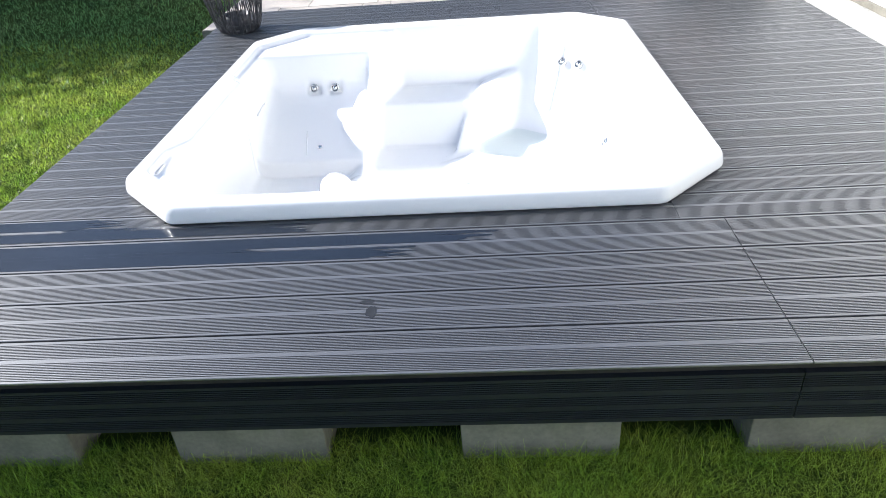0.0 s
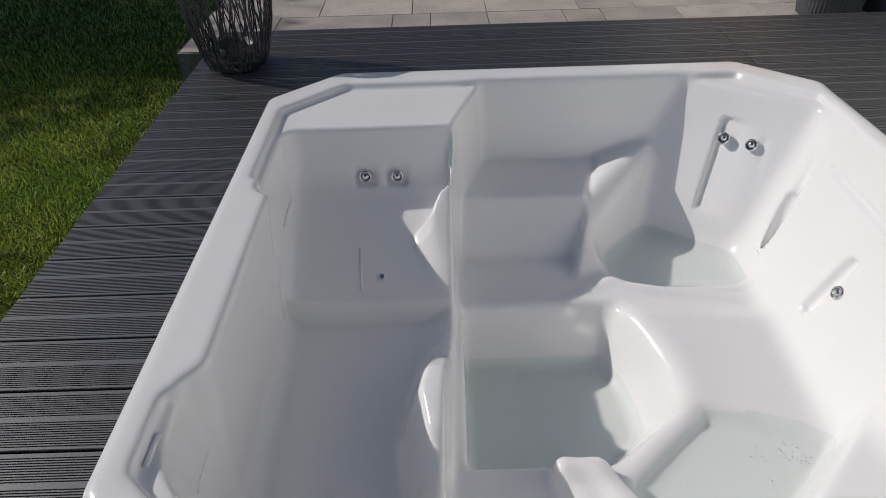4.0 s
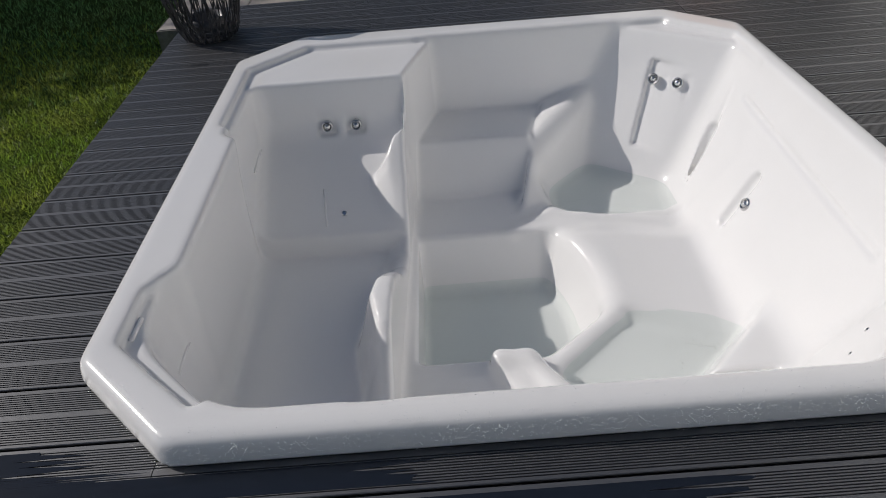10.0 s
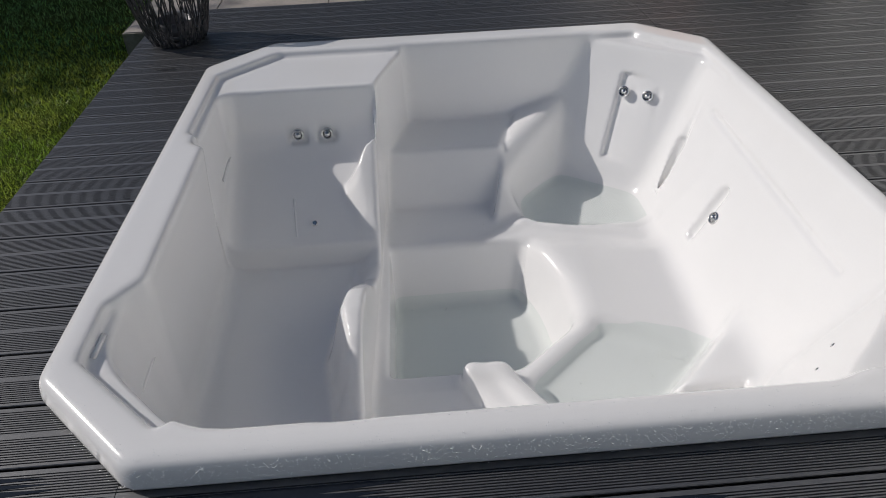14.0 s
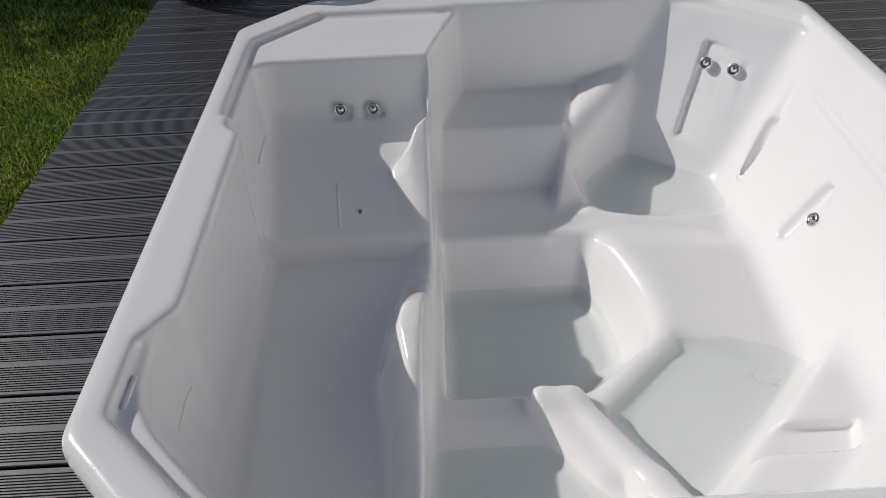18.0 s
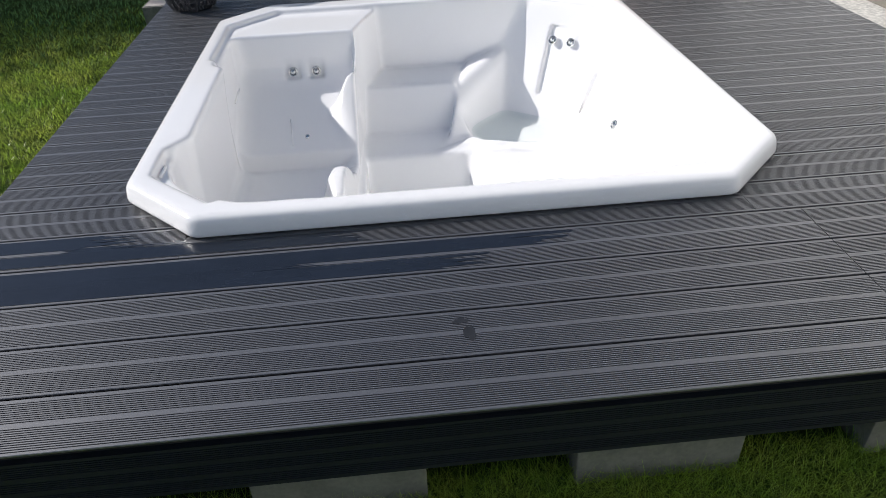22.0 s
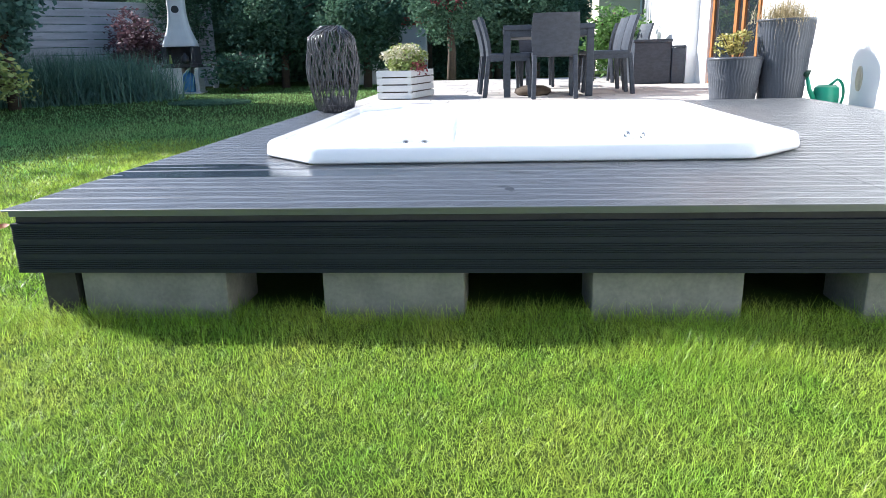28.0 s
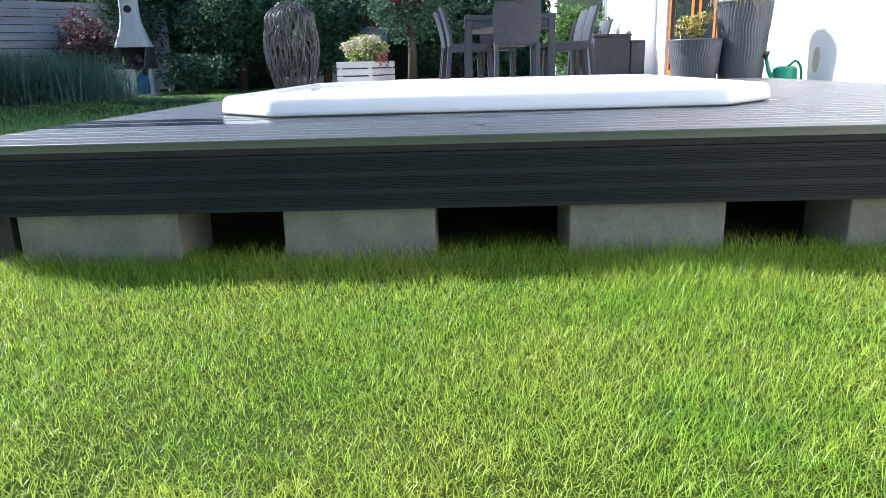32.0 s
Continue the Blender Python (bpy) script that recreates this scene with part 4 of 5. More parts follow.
pipe = part("downpipe", tube([(WALL - 0.19, 10.45, GROUND), (WALL - 0.19, 10.45, 3.0)], 0.04, 12), M["zinc"], house, "white metal downpipe", True, m=HM)
for zc in (0.4, 1.6):
    part("bracket", lathe([(0.046, zc - 0.015), (0.046, zc + 0.015)], 12, centre=(WALL - 0.19, 10.45, 0)), M["zinc"], pipe)
part("plinth", box(WALL - 0.012, WALL, -4.0, 5.75, GROUND - 0.05, TERRACE + 0.02), M["block"], house, m=HM)
vent = part("vent", lathe([(0.055, 0.0), (0.055, 0.008), (0.045, 0.010), (0.042, 0.004), (0.0, 0.004)], 24), M["plaster"], house, "oval cream wall vent", m=HM @ pose(WALL, 3.68, 0.11) @ pose(0, 0, 0, 0, -90, 0) @ Matrix.Diagonal((1.6, 0.8, 1, 1)))
for k in range(7):
    part("louvre", box(-0.036 + k * 0.012 - 0.002, -0.036 + k * 0.012 + 0.003, -0.030, 0.030, 0.004, 0.010), M["plaster"], vent)


# ---- furniture ----
def rattan_chair(x, y, turn):
    """An armless woven chair: its back is at local -y."""
    c = thing("garden_chair", x, y, TERRACE, turn, "dark grey woven rattan garden chair with a high curved back", "chair", "chairs round the table")
    bm = box(-0.22, 0.22, -0.19, 0.24, 0.40, 0.445, 0.012)
    part("seat", bm, M["rattan"], c)
    bm = bmesh.new()
    rows = []
    for k in range(9):
        f = k / 8
        zc, yc = 0.42 + 0.385 * f, -0.19 - 0.03 * f - 0.06 * f * f
        w = 0.215 + 0.015 * math.sin(f * 3)
        rows.append([bm.verts.new((w * (i / 6 * 2 - 1), yc + 0.03 * ((i / 6 * 2 - 1) ** 2) + o, zc)) for o in (0, -0.03) for i in range(7)])
    for a, b in zip(rows, rows[1:]):
        for i in range(6):
            bm.faces.new((a[i], a[i + 1], b[i + 1], b[i]))
            bm.faces.new((a[7 + i + 1], a[7 + i], b[7 + i], b[7 + i + 1]))
        bm.faces.new((a[0], b[0], b[7], a[7]))
        bm.faces.new((a[13], b[13], b[6], a[6]))
    for i in range(6):
        bm.faces.new((rows[-1][i], rows[-1][i + 1], rows[-1][8 + i], rows[-1][7 + i]))
        bm.faces.new((rows[0][i + 1], rows[0][i], rows[0][7 + i], rows[0][8 + i]))
    part("backrest", bm, M["rattan"], c, smooth=False)
    for sx in (-1, 1):
        part("leg", beam((sx * 0.195, 0.215, 0.40), (sx * 0.205, 0.235, 0.0), 0.04, 0.04, bevel=0.006, up=(0, 1, 0)), M["rattan"], c)
        part("leg", beam((sx * 0.195, -0.19, 0.42), (sx * 0.205, -0.235, 0.0), 0.045, 0.045, bevel=0.006, up=(0, 1, 0)), M["rattan"], c)
        part("rail", beam((sx * 0.2, -0.18, 0.385), (sx * 0.2, 0.21, 0.385), 0.03, 0.04), M["rattan"], c)
    return c


first = rattan_chair(1.80, 5.60, 0)
for cx, cy, turn in ((1.34, 5.98, -90), (1.26, 6.62, -86), (2.42, 6.15, 90), (2.44, 6.80, 92), (1.75, 8.0, 180), (2.75, 8.9, 60), (3.15, 9.1, 100)):
    copy_thing(first, pose(cx, cy, TERRACE, 0, 0, turn))
table = thing("dining_table", 1.76, 6.70, TERRACE, 0, "dark grey woven rattan dining table on the terrace", "table")
part("tabletop", box(-0.46, 0.46, -0.95, 0.95, 0.665, 0.715, 0.008), M["rattan"], table)
part("apron", box(-0.44, 0.44, -0.93, 0.93, 0.60, 0.664), M["rattan"], table)
for sx in (-1, 1):
    for sy in (-1, 1):
        part("leg", box(sx * 0.42 - 0.035, sx * 0.42 + 0.035, sy * 0.91 - 0.035, sy * 0.91 + 0.035, 0, 0.664, 0.005), M["rattan"], table)
bm = lathe([(0.0, 0), (0.16, 0), (0.20, 0.03), (0.19, 0.07), (0.12, 0.10), (0.0, 0.105)], 18)
solo("cushion", bm, M["bark"], pose(1.62, 6.1, TERRACE), "round brown floor cushion under the table", "cushion", smooth=True)
store = thing("storage_box", 3.27, 8.35, TERRACE, 0, "dark grey woven rattan storage box against the house", "box")
part("body", box(-0.24, 0.24, -0.33, 0.33, 0, 0.53, 0.01), M["rattan"], store)
part("lid", box(-0.25, 0.25, -0.34, 0.34, 0.532, 0.57, 0.008), M["rattan"], store)
store2 = thing("storage_box", 3.60, 8.30, TERRACE, 0, "lower dark grey woven rattan box beside the tall one", "box")
part("body", box(-0.085, 0.085, -0.30, 0.30, 0, 0.455, 0.01), M["rattan"], store2)
part("lid", box(-0.088, 0.088, -0.31, 0.31, 0.457, 0.485, 0.006), M["rattan"], store2)


def wavy_pot(x, y, r0, r1, h, seed, label, ribs=26):
    """A tapering planter with wavy upright ribs."""
    p = thing("planter", x, y, TERRACE, 0, label, "planter", "planters by the door")
    rr = random.Random(seed)
    ph = [rr.uniform(0, 6.28) for _ in range(6)]
    n, rows = 156, 30
    bm = bmesh.new()
    rings = []
    for k in range(rows + 1):
        f = k / rows
        ring = []
        for i in range(n):
            a = 2 * math.pi * i / n
            wave = 0.55 * math.sin(f * 9 + ph[0] + 1.3 * math.sin(a * 2 + ph[1])) + 0.35 * math.sin(f * 17 + ph[2] + a * 3)
            rib = math.sin(ribs * a + 1.5 * wave)
            r = (r0 + (r1 - r0) * f) * (1 + 0.055 * (0.6 - abs(rib)))
            ring.append(bm.verts.new((r * math.cos(a), r * math.sin(a), h * f)))
        rings.append(ring)
    for a, b in zip(rings, rings[1:]):
        for i in range(n):
            bm.faces.new((a[i], a[(i + 1) % n], b[(i + 1) % n], b[i]))
    bm.faces.new(rings[0][::-1])
    part("body", bm, M["pot"], p, smooth=True)
    part("rim", lathe([(r1 * 1.02, h - 0.012), (r1 * 1.02, h + 0.004), (r1 * 0.90, h + 0.004), (r1 * 0.90, h - 0.05)], 40), M["pot"], p, smooth=True)
    part("soil", lathe([(r1 * 0.905, h - 0.04), (r1 * 0.4, h - 0.025), (0.0, h - 0.02)], 24), M["bark"], p)
    return p


wavy_pot(2.985, 3.78, 0.145, 0.190, 0.375, 3, "wide dark grey planter with wavy ribs and a yellow-green shrub")
wavy_pot(3.325, 3.78, 0.145, 0.192, 0.632, 8, "tall dark grey planter with wavy ribs and dry grass")
rg = np.random.default_rng(31)
bush = thing("shrub", 2.985, 3.78, TERRACE + 0.345, 0, "small ochre-leaved shrub growing in the wide planter", "shrub")
for k in range(9):
    a = k * 0.7
    part("stem", tube([(0.02 * math.cos(a), 0.02 * math.sin(a), 0.0), (0.06 * math.cos(a), 0.06 * math.sin(a), 0.09), (0.11 * math.cos(a), 0.11 * math.sin(a), 0.17)], 0.004, 5), M["bark"], bush)
link("foliage", leaves("foliage", cloud(rg, 1300, (0, 0, 0.12), (0.18, 0.18, 0.13)), 0.028, M["leaf_ochre"], 5), bush)
tuftp = np.stack([rg.normal(0, 0.075, 1100), rg.normal(0, 0.075, 1100), np.zeros(1100)], 1)
straw = thing("ornamental_grass", 3.325, 3.78, TERRACE + 0.607, 0, "dry straw-coloured grass in the tall planter", "plant")
link("tuft", blades("tuft", tuftp, np.full(1100, 0.20), 0.0035, 0.95, M["straw"], segs=4, seed=8, curl=0.9), straw)
for k in range(5):
    a = 1.3 * k
    part("stalk", tube([(0, 0, 0), (0.03 * math.cos(a), 0.03 * math.sin(a), 0.35), (0.05 * math.cos(a), 0.05 * math.sin(a), 0.75)], 0.003, 5), M["straw"], straw)

# watering can
can = thing("watering_can", 3.62, 3.70, TERRACE, 10, "green plastic watering can with a dark rose beside the planter", "watering can")
part("body", lathe([(0.085, 0), (0.09, 0.01), (0.082, 0.15), (0.06, 0.17), (0.058, 0.155), (0.0, 0.15)], 24), M["can"], can, smooth=True)
spout = part("spout", tube([(-0.07, 0, 0.03), (-0.13, 0, 0.14), (-0.16, 0, 0.24)], 0.02, 10, taper=0.6), M["can"], can, smooth=True)
part("rose", lathe([(0.012, 0), (0.038, 0.035), (0.036, 0.042), (0.0, 0.045)], 16), M["can_dark"], spout, "dark rose", True, pose(-0.157, 0, 0.23, 0, -25, 0))
part("handle", tube([(0.02, 0, 0.165)] + [(0.06 + 0.075 * math.sin(a), 0, 0.10 + 0.11 * math.cos(a)) for a in np.linspace(0.2, 2.6, 9)], 0.010, 8), M["can"], can, smooth=True)

# ---- woven basket lantern on the deck ----
basket = thing("wicker_lantern", 0.178, 2.985, 0.0, 0, "tall black woven twig lantern standing on the deck corner", "lantern")


def basket_r(f):
    return float(np.interp(f, (0.0, 0.07, 0.18, 0.32, 0.5, 0.7, 0.85, 0.93, 0.97, 1.0), (0.106, 0.126, 0.142, 0.150, 0.155, 0.158, 0.153, 0.143, 0.128, 0.108)))


part("base", lathe([(0.0, 0.002), (0.085, 0.002), (0.092, 0.012), (0.085, 0.02), (0.0, 0.02)], 28), M["wicker"], basket, smooth=True)
rk = random.Random(17)
strand_shapes = []
for v in range(12):
    pts = []
    twist, wob, lean = rk.uniform(-1.0, 1.0), rk.uniform(0, 6), rk.uniform(0, 0.012)
    for k in range(17):
        f = k / 16
        a = twist * f + 0.14 * math.sin(f * 6 + wob)
        r = basket_r(f) + 0.006 * math.sin(f * 9 + wob * 2) + lean * math.sin(math.pi * f)
        pts.append((r * math.cos(a), r * math.sin(a), 0.012 + 0.500 * f ** 0.97))
    for rr, zz, turn in ((0.088, 0.524, 0.22), (0.066, 0.534 + rk.uniform(-0.004, 0.010), 0.62), (0.060, 0.537 + rk.uniform(-0.006, 0.010), 1.25), (0.078, 0.527, 1.75)):
        pts.append((rr * math.cos(a + turn), rr * math.sin(a + turn), zz))
    bm = tube(pts, rk.uniform(0.0021, 0.0034), 6)
    me = bpy.data.meshes.new("twig")
    bm.to_mesh(me)
    bm.free()
    me.materials.append(M["wicker"])
    me.polygons.foreach_set("use_smooth", [True] * len(me.polygons))
    strand_shapes.append(me)
for k in range(92):
    link("twig", strand_shapes[k % 12], basket, pose(0, 0, rk.uniform(-0.004, 0.004), 0, 0, k * 360 / 46 + rk.uniform(-4, 4)))
part("hoop", tube([(0.092 * math.cos(a), 0.092 * math.sin(a), 0.045) for a in np.linspace(0, 6.283, 29)], 0.006, 6), M["wicker"], basket, smooth=True)
part("candle_cup", lathe([(0.0, 0.022), (0.070, 0.022), (0.082, 0.10), (0.078, 0.10), (0.066, 0.03), (0.0, 0.03)], 24), M["wicker"], basket, smooth=True)
solo("edge_stone", box(-0.05, 0.045, -0.04, 0.42, 0.0, 0.20, 0.008), M["bbq_dark"], pose(-0.055, 3.06, GROUND), "dark edging stone at the deck's rear corner", "stone")

# ---- planted crate ----
crate = thing("flower_crate", 0.240, 6.12, TERRACE, -13, "white slatted wooden crate planted with pale flowers", "planter box")
for zc in (0.040, 0.115, 0.190, 0.265):
    for sy in (-1, 1):
        part("slat", box(-0.195, 0.195, sy * 0.36 - 0.009, sy * 0.36 + 0.009, zc - 0.031, zc + 0.031, 0.003), M["crate"], crate)
    for sx in (-1, 1):
        part("slat", box(sx * 0.186 - 0.009, sx * 0.186 + 0.009, -0.35, 0.35, zc - 0.031, zc + 0.031, 0.003), M["crate"], crate)
for sx in (-1, 1):
    for sy in (-1, 1):
        part("post", box(sx * 0.160 - 0.016, sx * 0.160 + 0.016, sy * 0.335 - 0.016, sy * 0.335 + 0.016, 0.0, 0.29), M["crate"], crate)
part("soil", box(-0.174, 0.174, -0.34, 0.34, 0.02, 0.26), M["bark"], crate)
flowers = thing("flowers", 0.240, 6.12, TERRACE + 0.26, -13, "pale yellow and red flowers filling the white crate", "flowers")
link("foliage", leaves("foliage", cloud(rg, 4200, (0, 0, 0.13), (0.34, 0.52, 0.22), 34), 0.034, M["leaf_pale"], 6), flowers)
link("blossoms", leaves("blossoms", cloud(rg, 1900, (-0.02, -0.04, 0.18), (0.30, 0.48, 0.17), 30), 0.040, M["petal_white"], 7, 0.6), flowers)
link("blossoms", leaves("blossoms", cloud(rg, 150, (0.19, -0.1, 0.06), (0.12, 0.40, 0.13), 14), 0.038, M["petal_red"], 9, 0.6), flowers)

# ---- garden grill ----
grill = thing("garden_grill", -5.30, 12.75, GROUND, 12, "white masonry garden grill with chimney and dark firebox", "grill")
part("pier", box(-0.34, 0.02, -0.28, 0.28, 0.032, 0.52, 0.01), M["bbq_white"], grill)
part("pier", box(0.26, 0.34, -0.28, 0.28, 0.032, 0.52, 0.01), M["bbq_white"], grill)
part("base_slab", box(-0.36, 0.38, -0.34, 0.32, -0.02, 0.03, 0.01), M["bbq_white"], grill)
part("back_wall", box(0.022, 0.258, 0.18, 0.28, 0.032, 0.52), M["bbq_white"], grill)
part("hearth", box(-0.35, 0.35, -0.31, 0.31, 0.522, 0.60, 0.012), M["bbq_dark"], grill)
for sx in (-1, 1):
    part("cheek", box(sx * 0.28 - 0.05, sx * 0.28 + 0.05, -0.28, 0.28, 0.602, 0.94, 0.01), M["bbq_dark"], grill)
part("fireback", box(-0.228, 0.228, 0.10, 0.28, 0.602, 0.94), M["bbq_dark"], grill)
bm = bmesh.new()
rings = []
for w, d, zc in ((0.335, 0.29, 0.942), (0.330, 0.285, 1.00), (0.275, 0.24, 1.14), (0.225, 0.20, 1.28), (0.190, 0.17, 1.42), (0.172, 0.155, 1.58), (0.168, 0.15, 1.90)):
    rings.append([bm.verts.new((w * math.copysign(abs(math.cos(q)) ** 0.45, math.cos(q)), d * math.copysign(abs(math.sin(q)) ** 0.45, math.sin(q)) + 0.02, zc)) for q in np.linspace(0, 2 * math.pi, 24, endpoint=False) + 0.13])
for a, b in zip(rings, rings[1:]):
    for i in range(24):
        bm.faces.new((a[i], a[(i + 1) % 24], b[(i + 1) % 24], b[i]))
bm.faces.new(rings[0][::-1])
bm.faces.new(rings[-1])
hood = part("hood", bm, M["bbq_white"], grill, "white tapering chimney hood")
part("cap", box(-0.20, 0.20, -0.17, 0.21, 1.902, 1.98, 0.012), M["bbq_white"], hood)
part("smoke_hole", lathe([(0.075, 0.0), (0.075, 0.012), (0.0, 0.014)], 20), M["dark_hole"], hood, m=pose(0, -0.122, 1.66, 90, 0, 0))
solo("kettle", lathe([(0.0, 0), (0.07, 0), (0.085, 0.05), (0.07, 0.14), (0.03, 0.17), (0.03, 0.20), (0.0, 0.20)], 16), M["dark_hole"], pose(-5.09, 12.42, GROUND + 0.602), "black kettle standing on the grill's hearth", "kettle", smooth=True)
solo("gas_bottle", lathe([(0.0, 0), (0.12, 0), (0.14, 0.03), (0.14, 0.28), (0.10, 0.37), (0.04, 0.40), (0.04, 0.44), (0.0, 0.44)], 20), M["blue"], pose(-5.16, 12.62, GROUND + 0.03), "blue bottle standing under the garden grill", "bottle", smooth=True)
solo("bottle", lathe([(0.0, 0), (0.03, 0), (0.03, 0.10), (0.012, 0.14), (0.012, 0.18), (0.0, 0.18)], 12), M["leaf_pale"], pose(-5.46, 12.55, GROUND + 0.602), "small yellow bottle on the grill's hearth", "bottle", smooth=True)

# ---- fence, hedges and trees ----
fence = thing("garden_fence", -8.6, 12.3, GROUND, 44, "weathered grey board fence behind the reeds", "fence")
for k in range(12):
    part("plank", box(0, 4.2, -0.012, 0.012, 0.05 + k * 0.158, 0.05 + k * 0.158 + 0.143, 0.003), M["fence"], fence)
for k in range(4):
    part("post", box(0.1 + k * 1.33, 0.2 + k * 1.33, 0.014, 0.10, 0, 1.95, 0.006), M["fence"], fence)
hedge_core = box(-12.5, 3.6, 18.3, 19.0, GROUND, 4.2)
hedge = thing("hedge", -4.4, 18.6, GROUND, 0, "tall dense dark hedge closing the back of the garden", "hedge")
part("core", hedge_core, M["leaf_dark"], hedge, m=pose(4.4, -18.6, -GROUND))
hp = np.stack([rg.uniform(-12.6, 3.7, 78000), rg.uniform(17.95, 18.5, 78000), rg.uniform(GROUND, 4.5, 78000)], 1)
link("foliage", leaves("foliage", hp, 0.12, M["leaf_dark"], 71), hedge, pose(4.4, -18.6, -GROUND))
hedge = thing("hedge", -11.6, 12.0, GROUND, 0, "tall dense dark hedge along the garden's side", "hedge")
# side hedge in the leaf colour that has haze mixed in
part("core", box(-12.2, -11.3, 2.0, 18.2, GROUND, 3.4), M["leaf_hazy"], hedge, m=pose(11.6, -12.0, -GROUND))
hp = np.stack([rg.uniform(-11.35, -10.9, 40000), rg.uniform(2.0, 18.2, 40000), rg.uniform(GROUND, 3.7, 40000)], 1)
link("foliage", leaves("foliage", hp, 0.16, M["leaf_hazy"], 72), hedge, pose(11.6, -12.0, -GROUND))
gwall = thing("garden_wall", -1.30, 15.2, GROUND, 0, "pale low garden wall with red tile coping behind shrubs", "wall")
part("wall", box(-0.85, 0.85, -0.12, 0.12, 0, 1.32, 0.02), M["render"], gwall)
for i in range(9):
    part("coping_tile", box(-0.9 + i * 0.2, -0.704 + i * 0.2, -0.18, 0.18, 1.322, 1.50, 0.02), M["tile"], gwall)

rp2 = np.concatenate([np.stack([rg.normal(cx, 0.35, 2600), rg.normal(cy, 0.35, 2600), np.full(2600, GROUND)], 1) for cx, cy in ((-6.5, 9.8), (-6.0, 10.1), (-5.4, 10.5))])
link("reed_clump", blades("reed_clump", rp2, np.full(len(rp2), 0.85), 0.015, 0.75, M["reed"], segs=4, seed=41, curl=1.0), label="arching grey-green ornamental reeds on the lawn's edge", category="plants", kind="stuff")


def tree(name, x, y, h, w, mm, seed, label, n=9000, size=0.16, low=0.12, lumps=46, trunk=0.10, first=0.25):
    """A tapered trunk with limbs and a lumpy crown of many single leaves."""
    r = np.random.default_rng(seed)
    t = thing(name, x, y, GROUND, 0, label, "tree" if h > 2.2 else "shrub")
    bm = tube([(0, 0, -0.05), (0.03, 0.02, h * 0.3), (-0.02, 0.03, h * 0.6), (0.0, 0.0, h * 0.9)], trunk, 8, taper=0.25)
    part("trunk", bm, M["bark"], t, smooth=True)
    for k in range(7):
        a, f = r.uniform(0, 6.28), r.uniform(first, 0.75)
        l = w * 0.42
        part("limb", tube([(0, 0, h * f), (l * 0.5 * math.cos(a), l * 0.5 * math.sin(a), h * (f + 0.08)), (l * math.cos(a), l * math.sin(a), h * (f + 0.14))], trunk * 0.35, 6, taper=0.3), M["bark"], t)
    p = cloud(r, n, (0, 0, h * (0.5 + low / 2)), (w * 0.62, w * 0.62, h * (0.56 - low / 2)), lumps, 0.72)
    p = p[p[:, 2] > 0.05]
    link("crown", leaves("crown", p, size, M[mm], seed), t)
    return t


conifer = "dense dark green garden tree shading the lawn's edge"
k = 0
# most stand out of view, added where their shadows reach the western lawn
for x, y, h, w in ((-6.15, 8.6, 4.2, 1.5), (-8.6, 6.5, 5.5, 4.0), (-9.4, 8.2, 6.2, 3.8), (-7.2, 7.0, 5.2, 3.6), (-6.7, 6.1, 4.6, 2.8), (-7.1, 9.3, 5.0, 2.6), (-10.2, 11.6, 5.6, 3.2), (-7.9, 6.5, 4.6, 2.6), (-10.2, 7.9, 6.0, 3.6)):
    tree("tree", x, y, h, w, "leaf_hazy", 50 + k, conifer, 11000, 0.13)
    k += 1
for x, y, h, w in ((-7.4, 17.2, 5.6, 3.6), (-4.7, 16.4, 5.2, 3.4), (-2.6, 15.4, 5.6, 3.4), (-0.6, 17.0, 6.2, 3.6), (1.2, 16.2, 5.6, 3.2), (2.2, 17.4, 5.4, 2.8), (-3.6, 14.2, 2.6, 2.2), (-1.6, 13.6, 2.4, 2.0), (2.0, 13.4, 2.8, 1.8), (-6.2, 15.0, 3.8, 2.4), (1.0, 13.8, 2.6, 2.2)):
    tree("tree", x, y, h, w, "leaf_dark", 50 + k, "dark leafy tree in the hedge behind the garden", 17500, 0.095)
    k += 1
# out of view; added with a sparse crown to throw dapples beside the deck
tree("tree", -8.3, 4.15, 5.4, 1.9, "leaf", 89, "unseen loose airy green tree added to dapple the lawn with shade", 450, 0.15, 0.5)
tree("tree", 0.35, 11.6, 2.3, 1.7, "leaf_dark", 90, "leafy ornamental tree with pink blossom above the terrace", 5000, 0.075, 0.35, first=0.6)
blossom = bpy.data.objects[[o.name for o in scene.objects if o.name.startswith("tree")][-1]]
link("blossom", leaves("blossom", cloud(np.random.default_rng(91), 3600, (0, -0.25, 1.75), (0.8, 0.5, 0.45), 16), 0.06, M["petal_pink"], 91), blossom, label="pink blossom")
tree("shrub", 3.05, 9.9, 1.35, 1.1, "leaf", 95, "bright green shrub beside the house corner", 2600, 0.09, 0.05)
tree("shrub", -6.35, 13.0, 1.75, 1.25, "leaf_wine", 98, "wine-red leaved shrub in front of the board fence", 3600, 0.085, 0.1)
# a skewed oval of small dark leaves just above the far lawn
bed = np.random.default_rng(61)
q, rr = bed.uniform(0, 2 * np.pi, 9000), np.sqrt(bed.uniform(0, 1, 9000))
bp = np.stack([-3.3 + 0.66 * rr * np.cos(q) - 0.2 * rr * np.sin(q), 9.15 + 0.62 * rr * np.sin(q), np.full(9000, GROUND + 0.02)], 1)
link("ground_cover", leaves("ground_cover", bp, 0.06, M["leaf_dark"], 62, 2.0), label="dark oval patch of small leaves in the far lawn", category="plants", kind="stuff")
tree("shrub", -4.1, 12.9, 0.9, 1.5, "leaf_dark", 96, "low dark green bush beside the garden grill", 2600, 0.10, 0.0)
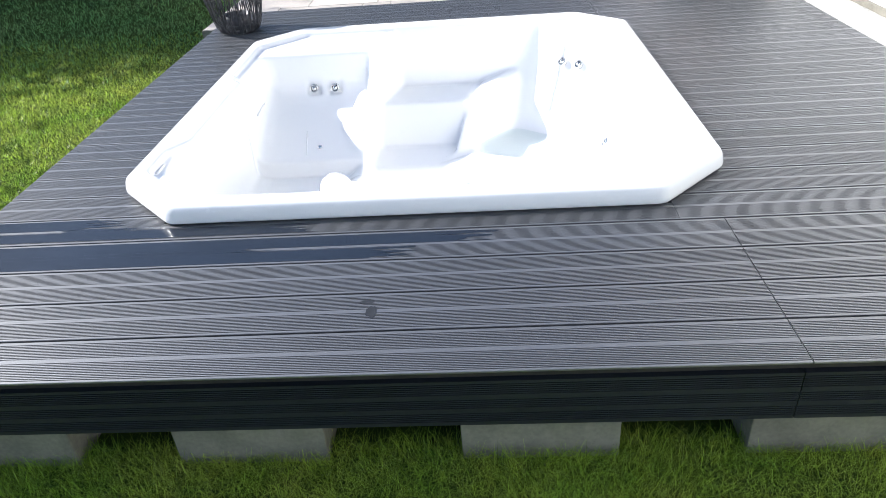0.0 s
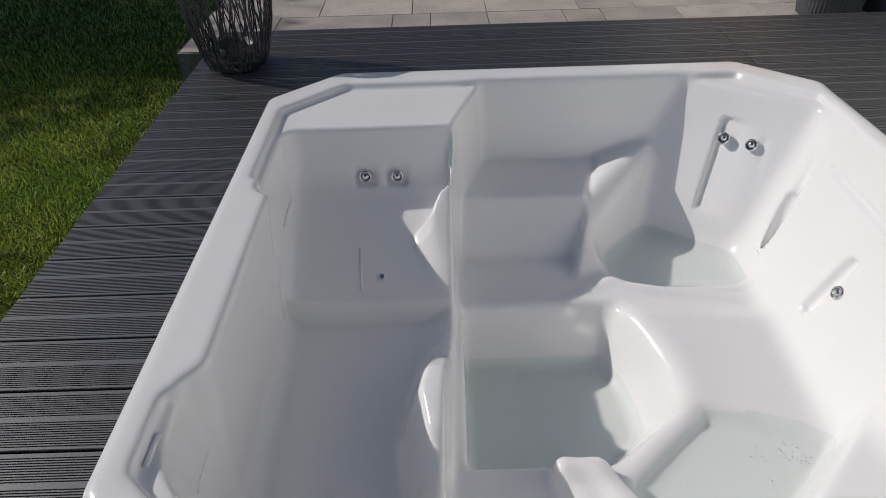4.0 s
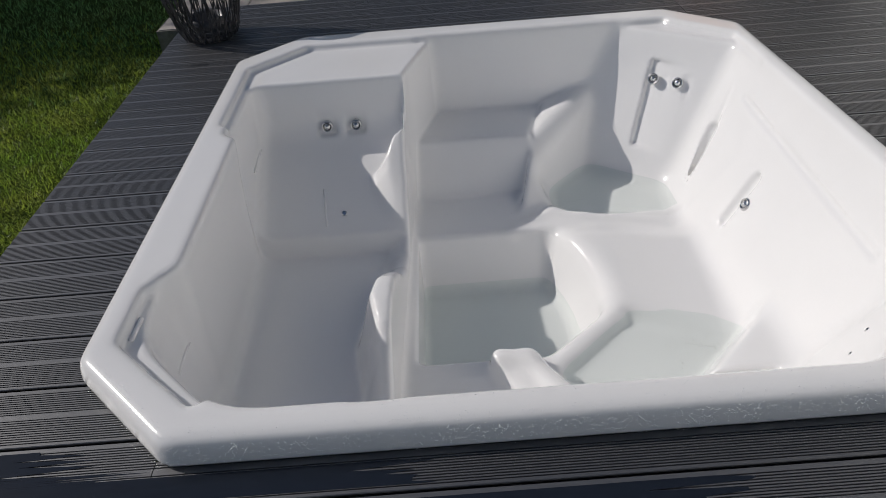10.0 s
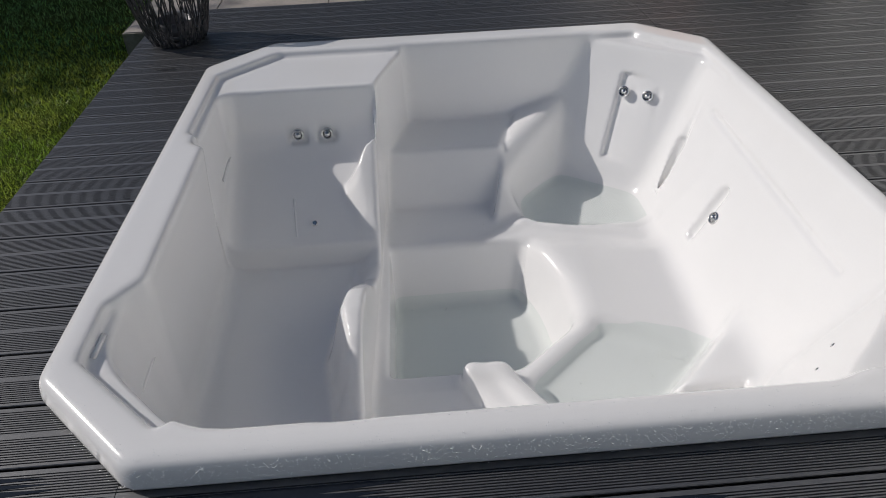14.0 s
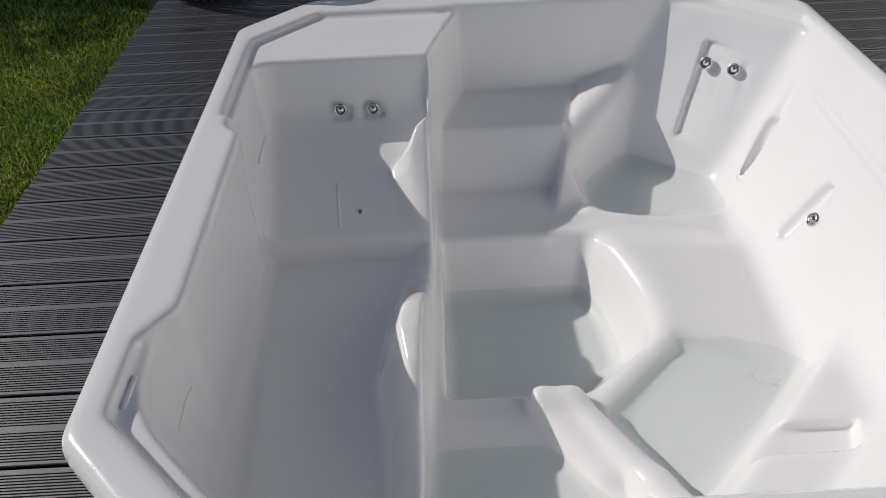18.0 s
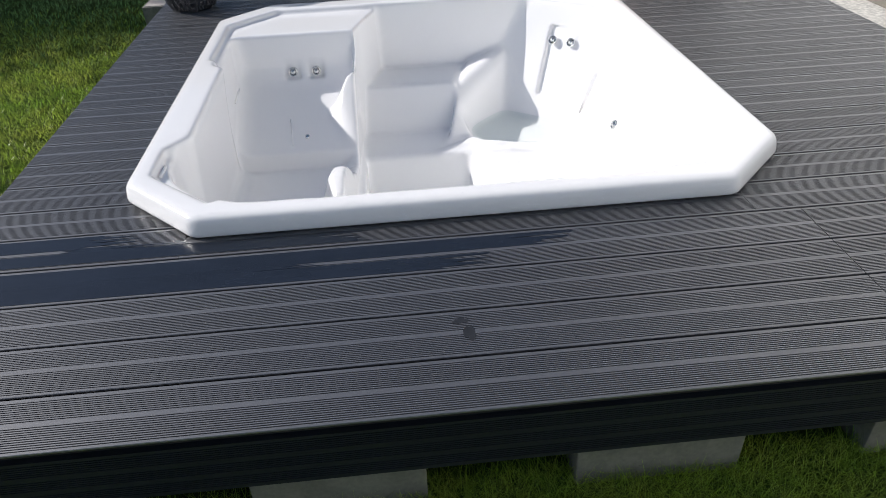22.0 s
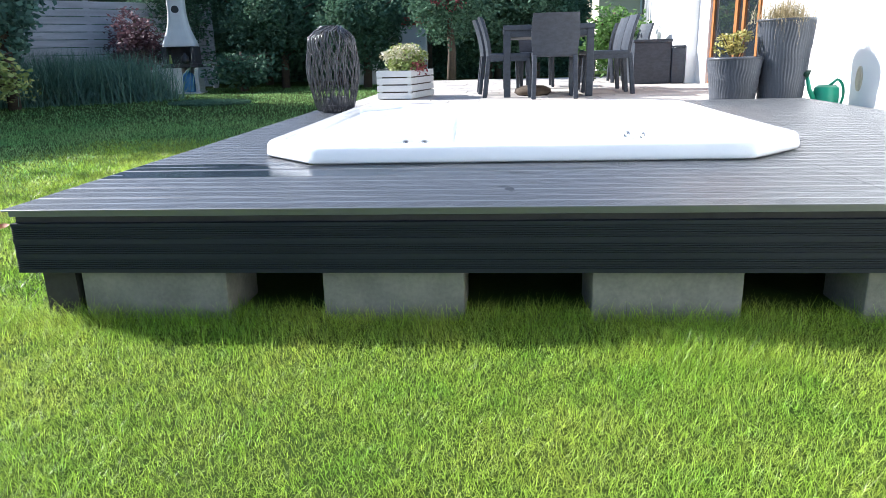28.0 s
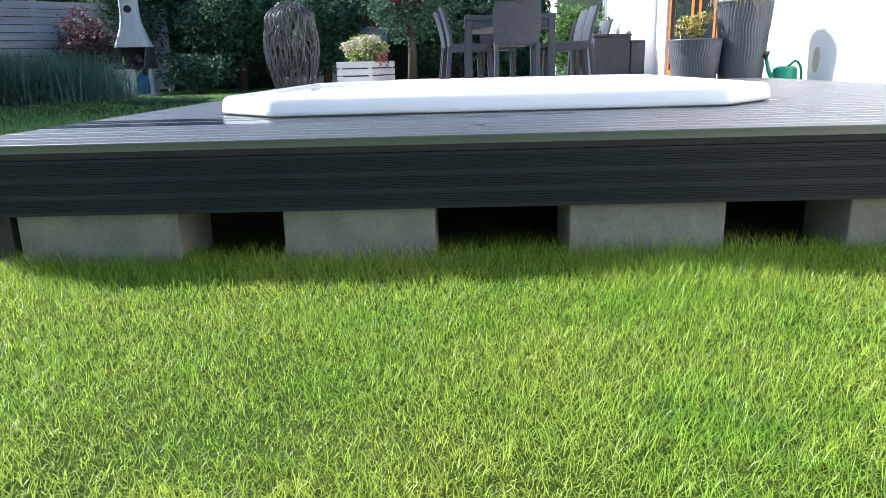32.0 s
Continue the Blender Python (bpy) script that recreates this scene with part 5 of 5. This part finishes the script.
tree("shrub", -5.9, 7.6, 1.1, 1.3, "leaf_pale", 97, "yellow-green bush on the lawn's edge", 2200, 0.09, 0.0)

# ---- neighbouring house ----
nb = thing("neighbour_house", 8.4, 23.5, GROUND, 0, "pale yellow house with a red tiled roof behind the garden", "house")
part("wall", box(-4.0, 5.0, -1.5, 6.0, -0.1, 2.75), M["plaster"], nb)
win = part("window", box(-2.72, -1.90, -1.56, -1.50, 1.55, 2.25, 0.01), M["crate"], nb, "small dark window")
part("pane", box(-2.66, -2.34, -1.572, -1.562, 1.61, 2.19), M["glass"], win)
part("pane", box(-2.28, -1.96, -1.572, -1.562, 1.61, 2.19), M["glass"], win)
roof = part("roof", beam((-4.3, -1.9, 2.62), (-4.3 + 9.6, -1.9, 2.62), 0.03, 0.14), M["crate"], nb, "red tiled roof")
tile_rows = [beam((0, 0, 0), (9.6, 0, 0), 0.36, 0.03)]
tile_me = bpy.data.meshes.new("tile_row")
vv, ff = [], []
for i in range(97):
    xx, hh = i * 0.1, 0.022 * (1 if i % 2 else 0)
    vv += [(xx, 0, hh), (xx, 0.36, hh), (xx, 0, hh - 0.03)]
for i in range(96):
    a = 3 * i
    ff += [(a, a + 3, a + 4, a + 1), (a + 2, a + 5, a + 3, a)]
tile_me.from_pydata(vv, [], ff)
tile_me.materials.append(M["tile"])
for i in range(15):
    link("tile_row", tile_me, roof, pose(-4.3, -1.95 + i * 0.30, 2.70 + i * 0.215, 36.5, 0, 0))
part("gable_board", beam((-4.3, -2.0, 2.62), (-4.3, 2.5, 5.85), 0.04, 0.16), M["crate"], roof)


# ---- small litter ----
def dry_leaf(x, y, z, turn, size):
    """A curled dry leaf with a bent midrib."""
    verts, faces = [], []
    for i in range(7):
        f = i / 6
        w = size * 0.42 * math.sin(math.pi * (0.08 + 0.9 * f)) ** 0.8
        up = size * 0.22 * (2 * f - 1) ** 2
        verts += [((f - 0.5) * size, -w, up + 0.35 * w), ((f - 0.5) * size, 0, up), ((f - 0.5) * size, w, up + 0.5 * w)]
    for i in range(6):
        a = 3 * i
        faces += [(a, a + 3, a + 4, a + 1), (a + 1, a + 4, a + 5, a + 2)]
    me = mesh_from("fallen_leaf", verts, faces, M["dry_leaf"], True)
    link("fallen_leaf", me, None, pose(x, y, z, 12, 0, turn), "curled orange-brown dry leaf lying on the lawn", "leaf")


dry_leaf(-0.80, 1.016, GROUND + 0.012, 20, 0.055)
